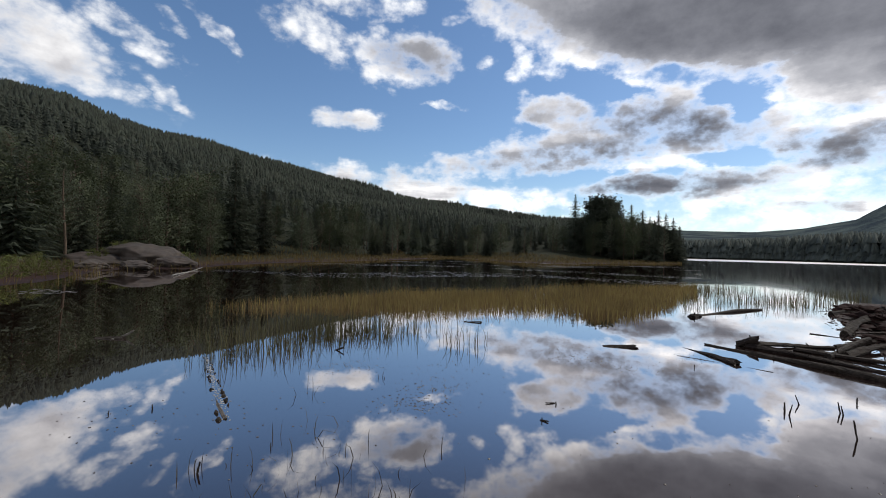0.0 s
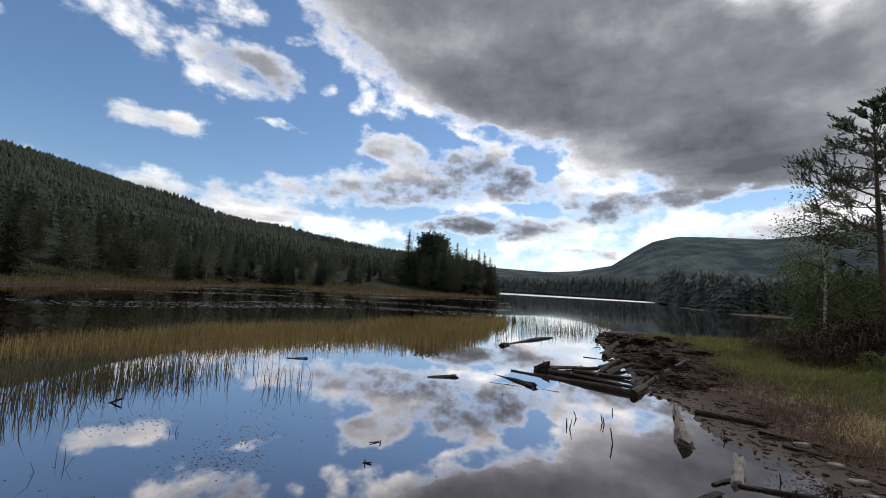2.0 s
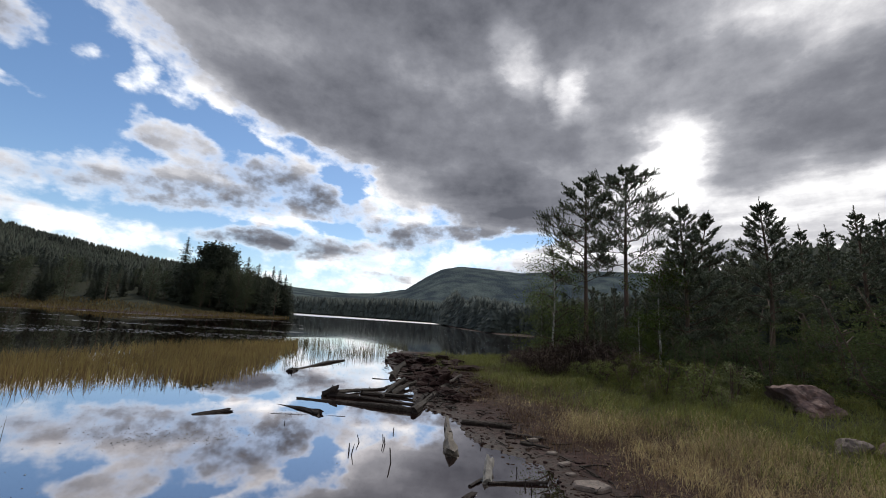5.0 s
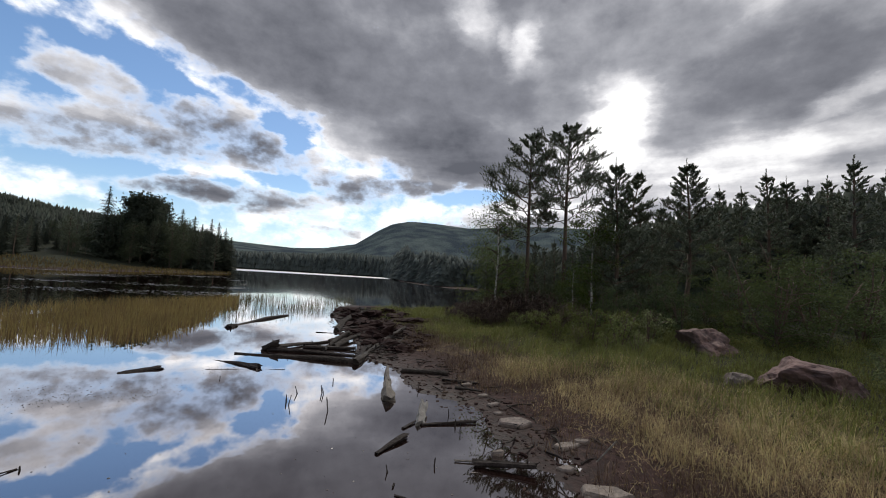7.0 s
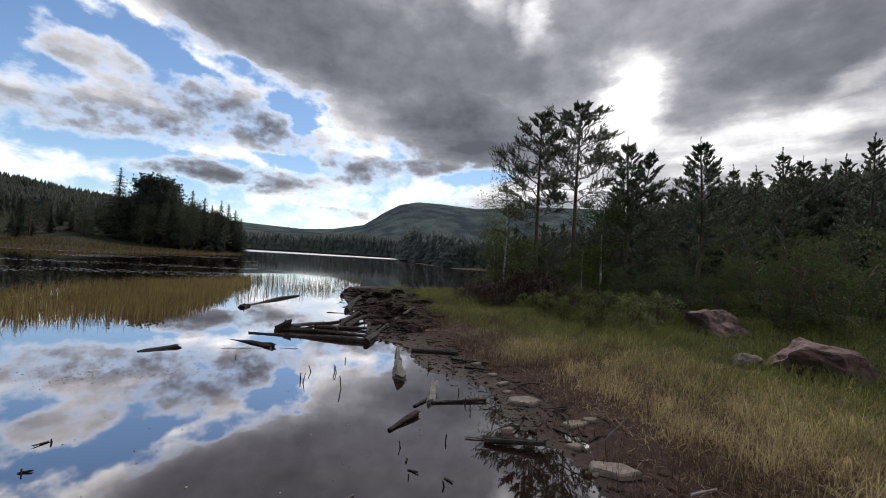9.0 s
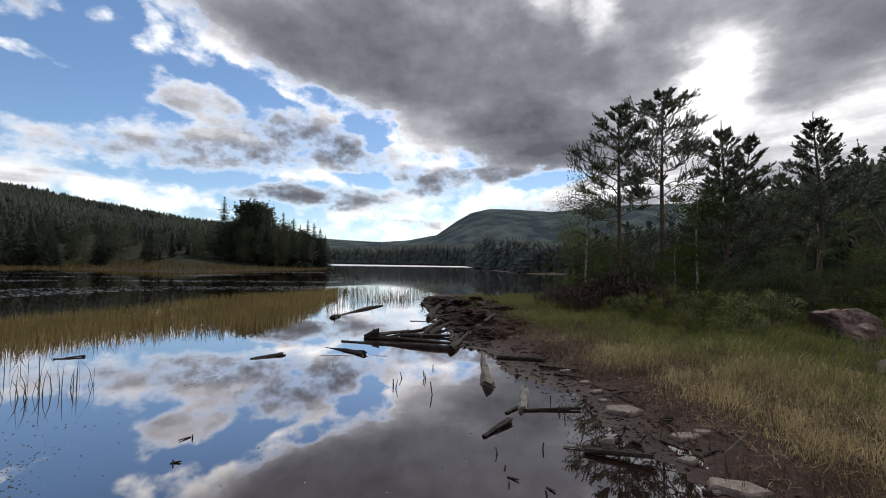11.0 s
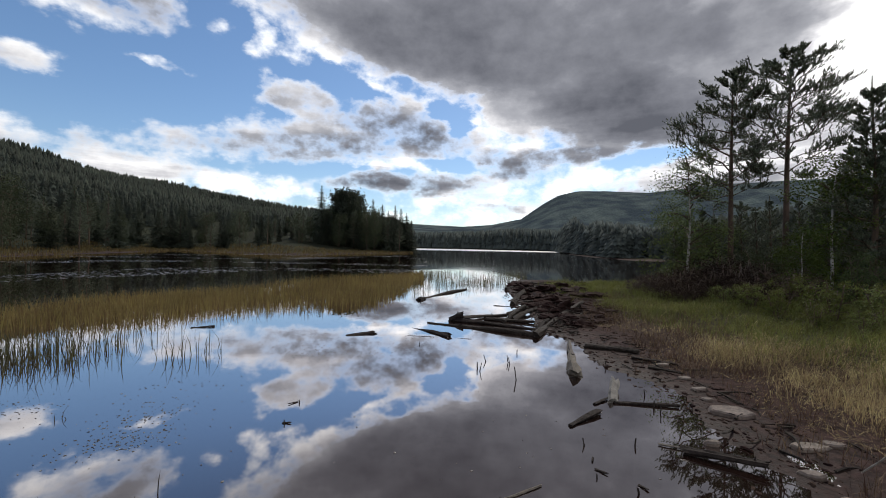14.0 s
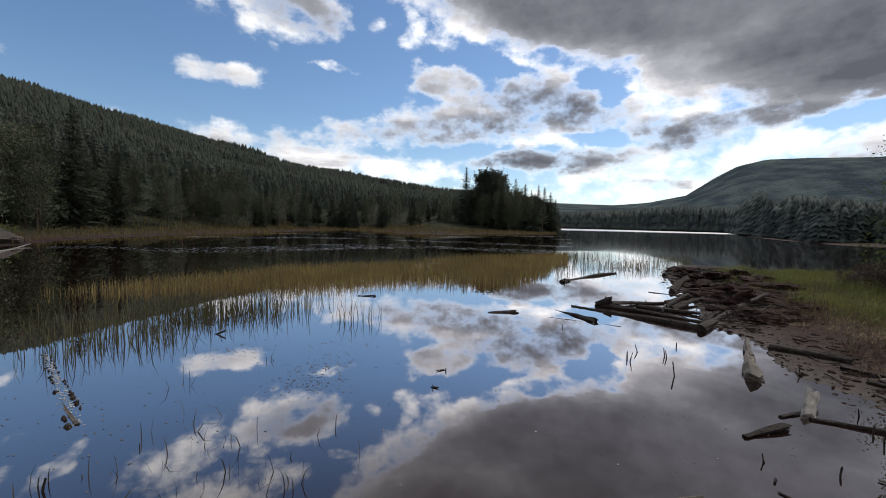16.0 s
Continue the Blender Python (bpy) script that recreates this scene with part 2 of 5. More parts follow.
# ---- materials ----
def mat(name, dark, light, rough=0.8, grain=8.0, patch=0.6, bump=0.3, vary="", amount=0.35, stretch=(1, 1, 1), metal=0.0, through=0.0, spec=0.5):
    """Two-scale noise between two colours; vary: 'object' or 'island' for piece-to-piece change of tone."""
    m = bpy.data.materials.new(name)
    m.use_nodes = True
    t = m.node_tree
    N, L = t.nodes, t.links
    b = N["Principled BSDF"]
    co = N.new("ShaderNodeTexCoord")
    mp = N.new("ShaderNodeMapping")
    mp.inputs["Scale"].default_value = stretch
    L.new(co.outputs["Object"], mp.inputs[0])
    n1, n2 = N.new("ShaderNodeTexNoise"), N.new("ShaderNodeTexNoise")
    for n, s, d in ((n1, grain, 6), (n2, patch, 4)):
        n.inputs["Scale"].default_value, n.inputs["Detail"].default_value = s, d
        L.new(mp.outputs[0], n.inputs[0])
    k = N.new("ShaderNodeMath")
    k.operation = "MULTIPLY_ADD"
    L.new(n1.outputs[0], k.inputs[0])
    k.inputs[1].default_value = 0.6
    h = N.new("ShaderNodeMath")
    h.operation = "MULTIPLY"
    L.new(n2.outputs[0], h.inputs[0])
    h.inputs[1].default_value = 0.5
    L.new(h.outputs[0], k.inputs[2])
    r = N.new("ShaderNodeMapRange")
    r.inputs["From Min"].default_value, r.inputs["From Max"].default_value = 0.36, 0.74
    L.new(k.outputs[0], r.inputs["Value"])
    mix = N.new("ShaderNodeMix")
    mix.data_type = "RGBA"
    mix.inputs["A"].default_value, mix.inputs["B"].default_value = (*dark, 1), (*light, 1)
    L.new(r.outputs[0], mix.inputs["Factor"])
    col = mix.outputs["Result"]
    if vary:
        src = N.new("ShaderNodeObjectInfo").outputs["Random"] if vary == "object" else N.new("ShaderNodeNewGeometry").outputs["Random Per Island"]
        hs = N.new("ShaderNodeHueSaturation")
        mr = N.new("ShaderNodeMapRange")
        mr.inputs["To Min"].default_value, mr.inputs["To Max"].default_value = 1 - amount, 1 + amount
        L.new(src, mr.inputs["Value"])
        L.new(mr.outputs[0], hs.inputs["Value"])
        mh = N.new("ShaderNodeMapRange")
        mh.inputs["To Min"].default_value, mh.inputs["To Max"].default_value = 0.5 - 0.06 * amount, 0.5 + 0.06 * amount
        L.new(src, mh.inputs["Value"])
        L.new(mh.outputs[0], hs.inputs["Hue"])
        L.new(col, hs.inputs["Color"])
        col = hs.outputs[0]
    L.new(col, b.inputs["Base Color"])
    b.inputs["Roughness"].default_value, b.inputs["Metallic"].default_value = rough, metal
    b.inputs["Specular IOR Level"].default_value = spec
    if bump:
        bp = N.new("ShaderNodeBump")
        bp.inputs["Strength"].default_value, bp.inputs["Distance"].default_value = bump, 0.03
        L.new(k.outputs[0], bp.inputs["Height"])
        L.new(bp.outputs[0], b.inputs["Normal"])
    if through:
        tr = N.new("ShaderNodeBsdfTranslucent")
        L.new(col, tr.inputs[0])
        ms = N.new("ShaderNodeMixShader")
        ms.inputs[0].default_value = through
        L.new(b.outputs[0], ms.inputs[1])
        L.new(tr.outputs[0], ms.inputs[2])
        L.new(ms.outputs[0], N["Material Output"].inputs[0])
    return m


M_NEEDLE = mat("pine_needles", (0.072, 0.086, 0.06), (0.15, 0.168, 0.108), 0.65, 3, 0.5, 0, "island", 0.4, through=0.15, spec=0.3)
M_SPRUCE = mat("spruce_needles", (0.042, 0.05, 0.041), (0.082, 0.094, 0.066), 0.8, 3, 0.4, 0, "object", 0.3, through=0.3, spec=0.1)
M_WOODS = mat("far_woods", (0.036, 0.043, 0.038), (0.07, 0.079, 0.06), 0.9, 0.4, 0.012, 0, "island", 0.26, through=0.3, spec=0.1)
M_FARWOODS = mat("far_shore_woods", (0.034, 0.042, 0.041), (0.068, 0.078, 0.069), 0.85, 0.3, 0.01, 0, "island", 0.4, spec=0.1)
M_LEAF = mat("birch_leaves", (0.05, 0.075, 0.02), (0.11, 0.13, 0.035), 0.75, 4, 0.6, 0, "island", 0.35, through=0.3, spec=0.1)
M_BUSH = mat("bush_leaves", (0.05, 0.068, 0.03), (0.105, 0.126, 0.05), 0.8, 4, 0.8, 0, "island", 0.25, through=0.3, spec=0.1)
M_SHRUB = mat("shrub_leaves", (0.075, 0.09, 0.026), (0.155, 0.165, 0.05), 0.6, 4, 0.8, 0, "island", 0.4, through=0.3, spec=0.2)
M_MIDLEAF = mat("shore_leaves", (0.04, 0.049, 0.028), (0.073, 0.084, 0.043), 0.7, 1, 0.2, 0, "island", 0.4, through=0.2, spec=0.2)
M_BROWNLEAF = mat("brown_brush", (0.02, 0.013, 0.010), (0.06, 0.038, 0.027), 0.8, 5, 0.8, 0, "island", 0.5, spec=0.2)
M_BARK = mat("pine_bark", (0.045, 0.032, 0.025), (0.13, 0.085, 0.06), 0.9, 14, 1.5, 0.8, "object", 0.2, (1, 1, 0.35))
M_BIRCH = mat("birch_bark", (0.12, 0.11, 0.10), (0.5, 0.48, 0.45), 0.7, 12, 2.5, 0.3, "", 0.2, (0.6, 0.6, 2.5))
M_WETLOG = mat("wet_driftwood", (0.009, 0.007, 0.0062), (0.038, 0.03, 0.026), 0.6, 22, 3.0, 1.0, "object", 0.4, (1, 1, 1), spec=0.06)
M_DRYLOG = mat("weathered_wood", (0.035, 0.028, 0.023), (0.11, 0.09, 0.074), 0.8, 18, 2.2, 0.8, "object", 0.25, (1, 1, 1))
M_PALE = mat("pale_birch_log", (0.06, 0.053, 0.046), (0.22, 0.205, 0.185), 0.65, 14, 2.5, 0.5, "object", 0.2)
M_STONE = mat("shore_stone", (0.06, 0.045, 0.037), (0.20, 0.155, 0.127), 0.75, 22, 2.0, 0.7, "object", 0.2)
M_BOULDER = mat("red_granite", (0.036, 0.022, 0.02), (0.19, 0.112, 0.098), 0.85, 11, 1.6, 0.9, "object", 0.15)
M_OUTCROP = mat("lichen_rock", (0.02, 0.0155, 0.012), (0.068, 0.051, 0.042), 0.85, 1.5, 0.2, 0.8, "object", 0.2)
M_DRY = mat("dry_grass", (0.19, 0.138, 0.072), (0.50, 0.395, 0.21), 0.75, 2.0, 0.5, 0, "island", 0.45, through=0.4, spec=0.3)
M_GREEN = mat("green_grass", (0.075, 0.088, 0.022), (0.20, 0.196, 0.052), 0.7, 2.0, 0.4, 0, "island", 0.4, through=0.4, spec=0.3)
M_REED = mat("lake_sedge", (0.11, 0.08, 0.031), (0.26, 0.188, 0.07), 0.65, 1.2, 0.12, 0, "island", 0.4, through=0.25, spec=0.3)
M_REEDGREEN = mat("green_sedge", (0.04, 0.038, 0.018), (0.105, 0.092, 0.04), 0.6, 1.2, 0.2, 0, "island", 0.4, through=0.2, spec=0.3)
M_MARSH = mat("marsh_grass", (0.066, 0.048, 0.02), (0.15, 0.11, 0.042), 0.8, 0.6, 0.05, 0, "island", 0.35, through=0.2, spec=0.2)
M_PAD = mat("floating_leaves", (0.04, 0.032, 0.029), (0.11, 0.092, 0.08), 0.4, 4, 0.6, 0.2, "island", 0.5)
M_FOAM = mat("pale_foam", (0.15, 0.15, 0.15), (0.4, 0.4, 0.4), 0.6, 20, 3, 0)
M_CLOD = mat("mud_clods", (0.016, 0.0092, 0.008), (0.052, 0.032, 0.0265), 0.8, 14, 2, 1.0, "island", 0.5, spec=0.05)
M_HERB = mat("withered_herbs", (0.05, 0.031, 0.022), (0.17, 0.108, 0.072), 0.8, 3, 0.5, 0, "island", 0.45, through=0.2, spec=0.2)
M_DEAD = mat("dead_stem", (0.018, 0.015, 0.012), (0.06, 0.05, 0.035), 0.7, 8, 1.0, 0, "island", 0.4)


def ground_material():
    m = bpy.data.materials.new("lake_ground")
    m.use_nodes = True
    N, L = m.node_tree.nodes, m.node_tree.links
    b = N["Principled BSDF"]
    at = N.new("ShaderNodeAttribute")
    at.attribute_name = "inland"
    co = N.new("ShaderNodeTexCoord")
    big, small, stone = N.new("ShaderNodeTexNoise"), N.new("ShaderNodeTexNoise"), N.new("ShaderNodeTexVoronoi")
    for n, s, d in ((big, 0.9, 5), (small, 9.0, 8)):
        n.inputs["Scale"].default_value, n.inputs["Detail"].default_value = s, d
        L.new(co.outputs["Object"], n.inputs[0])
    stone.inputs["Scale"].default_value = 11
    L.new(co.outputs["Object"], stone.inputs[0])
    shift = N.new("ShaderNodeMath")
    shift.operation = "MULTIPLY_ADD"
    L.new(big.outputs[0], shift.inputs[0])
    shift.inputs[1].default_value = 1.6
    L.new(at.outputs["Fac"], shift.inputs[2])
    ramp = N.new("ShaderNodeMapRange")
    ramp.inputs["From Min"].default_value, ramp.inputs["From Max"].default_value = 0.0, 14.0
    L.new(shift.outputs[0], ramp.inputs["Value"])
    cr = N.new("ShaderNodeValToRGB")
    e = cr.color_ramp.elements
    e[0].position, e[0].color = 0.04, (0.016, 0.008, 0.0072, 1)
    e[1].position, e[1].color = 1.0, (0.018, 0.02, 0.010, 1)
    for p, c in ((0.13, (0.030, 0.0155, 0.0135, 1)), (0.22, (0.04, 0.025, 0.017, 1)), (0.5, (0.026, 0.025, 0.012, 1))):
        x = e.new(p)
        x.color = c
    L.new(ramp.outputs[0], cr.inputs[0])
    hs = N.new("ShaderNodeHueSaturation")
    mr = N.new("ShaderNodeMapRange")
    mr.inputs["From Min"].default_value, mr.inputs["From Max"].default_value = 0.3, 0.7
    mr.inputs["To Min"].default_value, mr.inputs["To Max"].default_value = 0.4, 1.6
    L.new(small.outputs[0], mr.inputs["Value"])
    L.new(mr.outputs[0], hs.inputs["Value"])
    L.new(cr.outputs[0], hs.inputs["Color"])
    L.new(hs.outputs[0], b.inputs["Base Color"])
    wet = N.new("ShaderNodeMapRange")
    wet.inputs["From Min"].default_value, wet.inputs["From Max"].default_value = 0.4, 2.2
    wet.inputs["To Min"].default_value, wet.inputs["To Max"].default_value = 0.55, 0.95
    L.new(shift.outputs[0], wet.inputs["Value"])
    L.new(wet.outputs[0], b.inputs["Roughness"])
    b.inputs["Specular IOR Level"].default_value = 0.14
    bp = N.new("ShaderNodeBump")
    bp.inputs["Strength"].default_value, bp.inputs["Distance"].default_value = 0.9, 0.04
    hsum = N.new("ShaderNodeMath")
    hsum.operation = "MULTIPLY_ADD"
    L.new(stone.outputs["Distance"], hsum.inputs[0])
    hsum.inputs[1].default_value = -0.15
    L.new(small.outputs[0], hsum.inputs[2])
    L.new(hsum.outputs[0], bp.inputs["Height"])
    L.new(bp.outputs[0], b.inputs["Normal"])
    return m


def mountain_material():
    m = bpy.data.materials.new("hazy_forest_slope")
    m.use_nodes = True
    N, L = m.node_tree.nodes, m.node_tree.links
    b = N["Principled BSDF"]
    co = N.new("ShaderNodeTexCoord")
    patch, trees = N.new("ShaderNodeTexNoise"), N.new("ShaderNodeTexVoronoi")
    patch.inputs["Scale"].default_value, patch.inputs["Detail"].default_value = 0.011, 10
    trees.inputs["Scale"].default_value = 0.09
    L.new(co.outputs["Object"], patch.inputs[0])
    L.new(co.outputs["Object"], trees.inputs[0])
    # forest colours paled and blued: the distance haze is mixed into this ramp
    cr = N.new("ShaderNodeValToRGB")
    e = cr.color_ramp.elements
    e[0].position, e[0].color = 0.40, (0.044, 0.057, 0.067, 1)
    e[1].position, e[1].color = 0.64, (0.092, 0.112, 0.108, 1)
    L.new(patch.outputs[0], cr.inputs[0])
    mul = N.new("ShaderNodeHueSaturation")
    mr = N.new("ShaderNodeMapRange")
    mr.inputs["From Min"].default_value, mr.inputs["From Max"].default_value = 0.0, 0.8
    mr.inputs["To Min"].default_value, mr.inputs["To Max"].default_value = 1.06, 0.88
    L.new(trees.outputs["Distance"], mr.inputs["Value"])
    L.new(mr.outputs[0], mul.inputs["Value"])
    L.new(cr.outputs[0], mul.inputs["Color"])
    L.new(mul.outputs[0], b.inputs["Base Color"])
    b.inputs["Roughness"].default_value = 1.0
    b.inputs["Specular IOR Level"].default_value = 0.0
    bp = N.new("ShaderNodeBump")
    bp.inputs["Strength"].default_value, bp.inputs["Distance"].default_value = 0.5, 10.0
    L.new(trees.outputs["Distance"], bp.inputs["Height"])
    bp.invert = True
    L.new(bp.outputs[0], b.inputs["Normal"])
    return m


def water_material():
    m = bpy.data.materials.new("still_peat_water")
    m.use_nodes = True
    N, L = m.node_tree.nodes, m.node_tree.links
    N.remove(N["Principled BSDF"])
    out = N["Material Output"]
    geo = N.new("ShaderNodeNewGeometry")
    length = N.new("ShaderNodeVectorMath")
    length.operation = "LENGTH"
    L.new(geo.outputs["Position"], length.inputs[0])
    # a breeze ruffles the far water, and drifting patches of the middle water
    mp = N.new("ShaderNodeMapping")
    mp.inputs["Scale"].default_value = (1, 1, 1)
    L.new(geo.outputs["Position"], mp.inputs[0])
    fine, swell, patch = N.new("ShaderNodeTexNoise"), N.new("ShaderNodeTexNoise"), N.new("ShaderNodeTexNoise")
    for n, s, d in ((fine, 3.0, 3), (swell, 0.55, 2), (patch, 0.05, 3)):
        n.inputs["Scale"].default_value, n.inputs["Detail"].default_value = s, d
        L.new(mp.outputs[0], n.inputs[0])
    far = N.new("ShaderNodeMapRange")
    far.inputs["From Min"].default_value, far.inputs["From Max"].default_value = 235, 300
    far.inputs["To Min"].default_value, far.inputs["To Max"].default_value = 0.0, 1.0
    L.new(length.outputs["Value"], far.inputs["Value"])
    bump1 = N.new("ShaderNodeBump")
    bump1.inputs["Distance"].default_value = 0.01
    bump1.inputs["Strength"].default_value = 0.05
    hsum = N.new("ShaderNodeMath")
    hsum.operation = "MULTIPLY_ADD"
    L.new(fine.outputs[0], hsum.inputs[0])
    hsum.inputs[1].default_value = 0.25
    L.new(swell.outputs[0], hsum.inputs[2])
    L.new(hsum.outputs[0], bump1.inputs["Height"])
    rough = N.new("ShaderNodeMapRange")
    rough.inputs["To Min"].default_value, rough.inputs["To Max"].default_value = 0.012, 0.30
    # light ruffles in the open channel
    sep = N.new("ShaderNodeSeparateXYZ")
    L.new(geo.outputs["Position"], sep.inputs[0])
    across = N.new("ShaderNodeMath")
    across.operation = "MULTIPLY_ADD"
    L.new(sep.outputs[1], across.inputs[0])
    across.inputs[1].default_value = -0.52
    L.new(sep.outputs[0], across.inputs[2])
    open_part = N.new("ShaderNodeMapRange")
    open_part.inputs["From Min"].default_value, open_part.inputs["From Max"].default_value = 0.0, 6.0
    L.new(across.outputs[0], open_part.inputs["Value"])
    off = N.new("ShaderNodeMapRange")
    off.inputs["From Min"].default_value, off.inputs["From Max"].default_value = 17.0, 40.0
    off.inputs["To Max"].default_value = 0.13
    L.new(length.outputs["Value"], off.inputs["Value"])
    chan = N.new("ShaderNodeMath")
    chan.operation = "MULTIPLY"
    L.new(open_part.outputs[0], chan.inputs[0])
    L.new(off.outputs[0], chan.inputs[1])
    gust = N.new("ShaderNodeMath")
    gust.operation = "MULTIPLY_ADD"
    L.new(chan.outputs[0], gust.inputs[0])
    gust.inputs[1].default_value = 1.0
    L.new(far.outputs[0], gust.inputs[2])
    gust.use_clamp = True
    L.new(gust.outputs[0], rough.inputs["Value"])
    gloss = N.new("ShaderNodeBsdfGlossy")
    gloss.inputs["Color"].default_value = (0.94, 0.915, 0.92, 1)
    L.new(rough.outputs[0], gloss.inputs["Roughness"])
    L.new(bump1.outputs[0], gloss.inputs["Normal"])
    deep = N.new("ShaderNodeBsdfDiffuse")
    deep.inputs["Color"].default_value = (0.014, 0.007, 0.0054, 1)
    lw = N.new("ShaderNodeLayerWeight")
    cr = N.new("ShaderNodeValToRGB")
    e = cr.color_ramp.elements
    e[0].position, e[0].color = 0.0, (0.12, 0.12, 0.12, 1)
    e[1].position, e[1].color = 1.0, (0.95, 0.95, 0.95, 1)
    for p, v in ((0.36, 0.13), (0.45, 0.23), (0.52, 0.35), (0.64, 0.56), (0.80, 0.76)):
        x = e.new(p)
        x.color = (v, v, v, 1)
    L.new(lw.outputs["Facing"], cr.inputs[0])
    ms = N.new("ShaderNodeMixShader")
    L.new(cr.outputs[0], ms.inputs[0])
    L.new(deep.outputs[0], ms.inputs[1])
    L.new(gloss.outputs[0], ms.inputs[2])
    L.new(ms.outputs[0], out.inputs[0])
    return m


M_GROUND, M_MOUNTAIN, M_WATER = ground_material(), mountain_material(), water_material()

# ---- tools for building ----
def mesh_from(name, verts, faces, material, smooth=False):
    me = bpy.data.meshes.new(name)
    me.from_pydata([tuple(v) for v in verts] if not isinstance(verts, np.ndarray) else verts.tolist(), [], faces if not isinstance(faces, np.ndarray) else faces.tolist())
    me.materials.append(material)
    if smooth:
        me.polygons.foreach_set("use_smooth", [True] * len(me.polygons))
    me.update()
    return me


def part(name, me, parent, label=""):
    ob = new(name, me)
    ob.parent = parent
    return tagged(ob, label) if label else ob


def thing(name, me, m=None, label="", category="", group="", kind=""):
    ob = new(name, me)
    if m is not None:
        ob.matrix_world = m
    return tagged(ob, label, category, group, kind)


def polar(az, r, z=0.0):
    a = radians(az)
    return Vector((r * math.sin(a), r * math.cos(a), z))


class Soup:
    """Collects vertices and faces for one mesh."""

    def __init__(self):
        self.v, self.f = [], []

    def add(self, verts, faces):
        k = len(self.v)
        self.v.extend(verts)
        self.f.extend([tuple(i + k for i in f) for f in faces])

    def mesh(self, name, material, smooth=False):
        return mesh_from(name, self.v, self.f, material, smooth)


def tube(soup, points, radii, sides=6, rough=0.0, rng=random, caps=True):
    """A tapering limb through points."""
    rings = []
    n = len(points)
    side = None
    for i, p in enumerate(points):
        d = (points[min(i + 1, n - 1)] - points[max(i - 1, 0)]).normalized()
        if side is None:
            side = d.orthogonal().normalized()
        side = (side - d * side.dot(d)).normalized()
        up = d.cross(side)
        ring = []
        for k in range(sides):
            a = 2 * math.pi * k / sides
            r = radii[i] * (1 + rough * (rng.random() - 0.5) * 2)
            ring.append(p + side * (r * math.cos(a)) + up * (r * math.sin(a)))
        rings.append(ring)
    faces = []
    for i in range(n - 1):
        for k in range(sides):
            a, b = i * sides + k, i * sides + (k + 1) % sides
            faces.append((a, b, b + sides, a + sides))
    if caps:
        faces.append(tuple(range(sides - 1, -1, -1)))
        faces.append(tuple(range((n - 1) * sides, n * sides)))
    soup.add([v for ring in rings for v in ring], faces)


# ---- the lie of the land ----
# shore of the lake, clockwise: compass angle and distance from the origin
SHORE_NEAR = ((100, 2.2), (82, 3.3), (74, 4.3), (69, 5.1), (65, 5.7), (60.5, 6.5), (55, 7.4), (50.5, 8.8), (46, 10.0), (43.5, 12.5), (41, 16), (40.3, 21), (42, 26.5), (46, 27), (50.5, 25.5), (55, 27), (60, 36), (61, 70))
SHORE_FAR = ((60, 96), (55, 95), (51, 122), (48.6, 170), (47.6, 300), (46.6, 395), (38, 470), (28.6, 545), (26.5, 480), (26.0, 220), (27.6, 145), (26.5, 124), (20, 104), (13, 86), (6, 88), (2, 100), (-3, 125), (-6, 95), (-10, 82), (-15, 69), (-24, 57), (-32, 46))
SHORE_LEFT = ((-36, 38), (-41, 40), (-45, 35), (-46, 31), (-49, 27), (-52, 25), (-62, 21), (-85, 12), (-115, 5), (-160, 1.6), (150, 1.2))
LAKE = np.array([polar(a, r)[:2] for a, r in SHORE_NEAR + SHORE_FAR + SHORE_LEFT])
# skyline of the wooded hill and of the far mountain: compass angle, height angle
HILL = ((-180, 5), (-90, 12), (-62, 14.8), (-51, 14.8), (-47, 14.7), (-43, 13.4), (-38, 12.6), (-31, 11.9), (-21, 10.0), (-10, 7.8), (2, 6.1), (13, 4.8), (24, 3.9), (27, 2.0), (29, 0.2), (180, 0.2))
MOUNT = ((-180, 1), (20, 3.4), (28, 3.0), (34, 2.8), (38, 3.1), (42, 3.9), (45, 5.9), (47, 7.0), (49.5, 7.5), (53, 7.4), (58, 7.0), (65, 7.6), (73, 7.5), (95, 6), (130, 3), (180, 1))


def inland(x, y):
    """Distance from the shore, above 0 on land."""
    x, y = np.atleast_1d(np.asarray(x, float)), np.atleast_1d(np.asarray(y, float))
    best = np.full(x.shape, 1e9)
    inside = np.zeros(x.shape, bool)
    n = len(LAKE)
    for i in range(n):
        ax, ay = LAKE[i]
        bx, by = LAKE[(i + 1) % n]
        dx, dy = bx - ax, by - ay
        t = np.clip(((x - ax) * dx + (y - ay) * dy) / (dx * dx + dy * dy + 1e-9), 0, 1)
        best = np.minimum(best, np.hypot(x - ax - t * dx, y - ay - t * dy))
        cross = (ay > y) != (by > y)
        xi = ax + (y - ay) / (dy if abs(dy) > 1e-9 else 1e-9) * dx
        inside ^= cross & (x < xi)
    return np.where(inside, -best, best)


def wave(x, y, s, k=0.0):
    """Cheap smooth relief, about -1 to 1."""
    return (np.sin(x / s + 1.7 * k + 1.3 * np.sin(y / s * 0.8 + k)) + np.sin(y / s * 1.1 - 2.1 * k + 1.2 * np.sin(x / s * 0.7 - k))) * 0.5


def step(v, a, b):
    t = np.clip((v - a) / (b - a), 0, 1)
    return t * t * (3 - 2 * t)


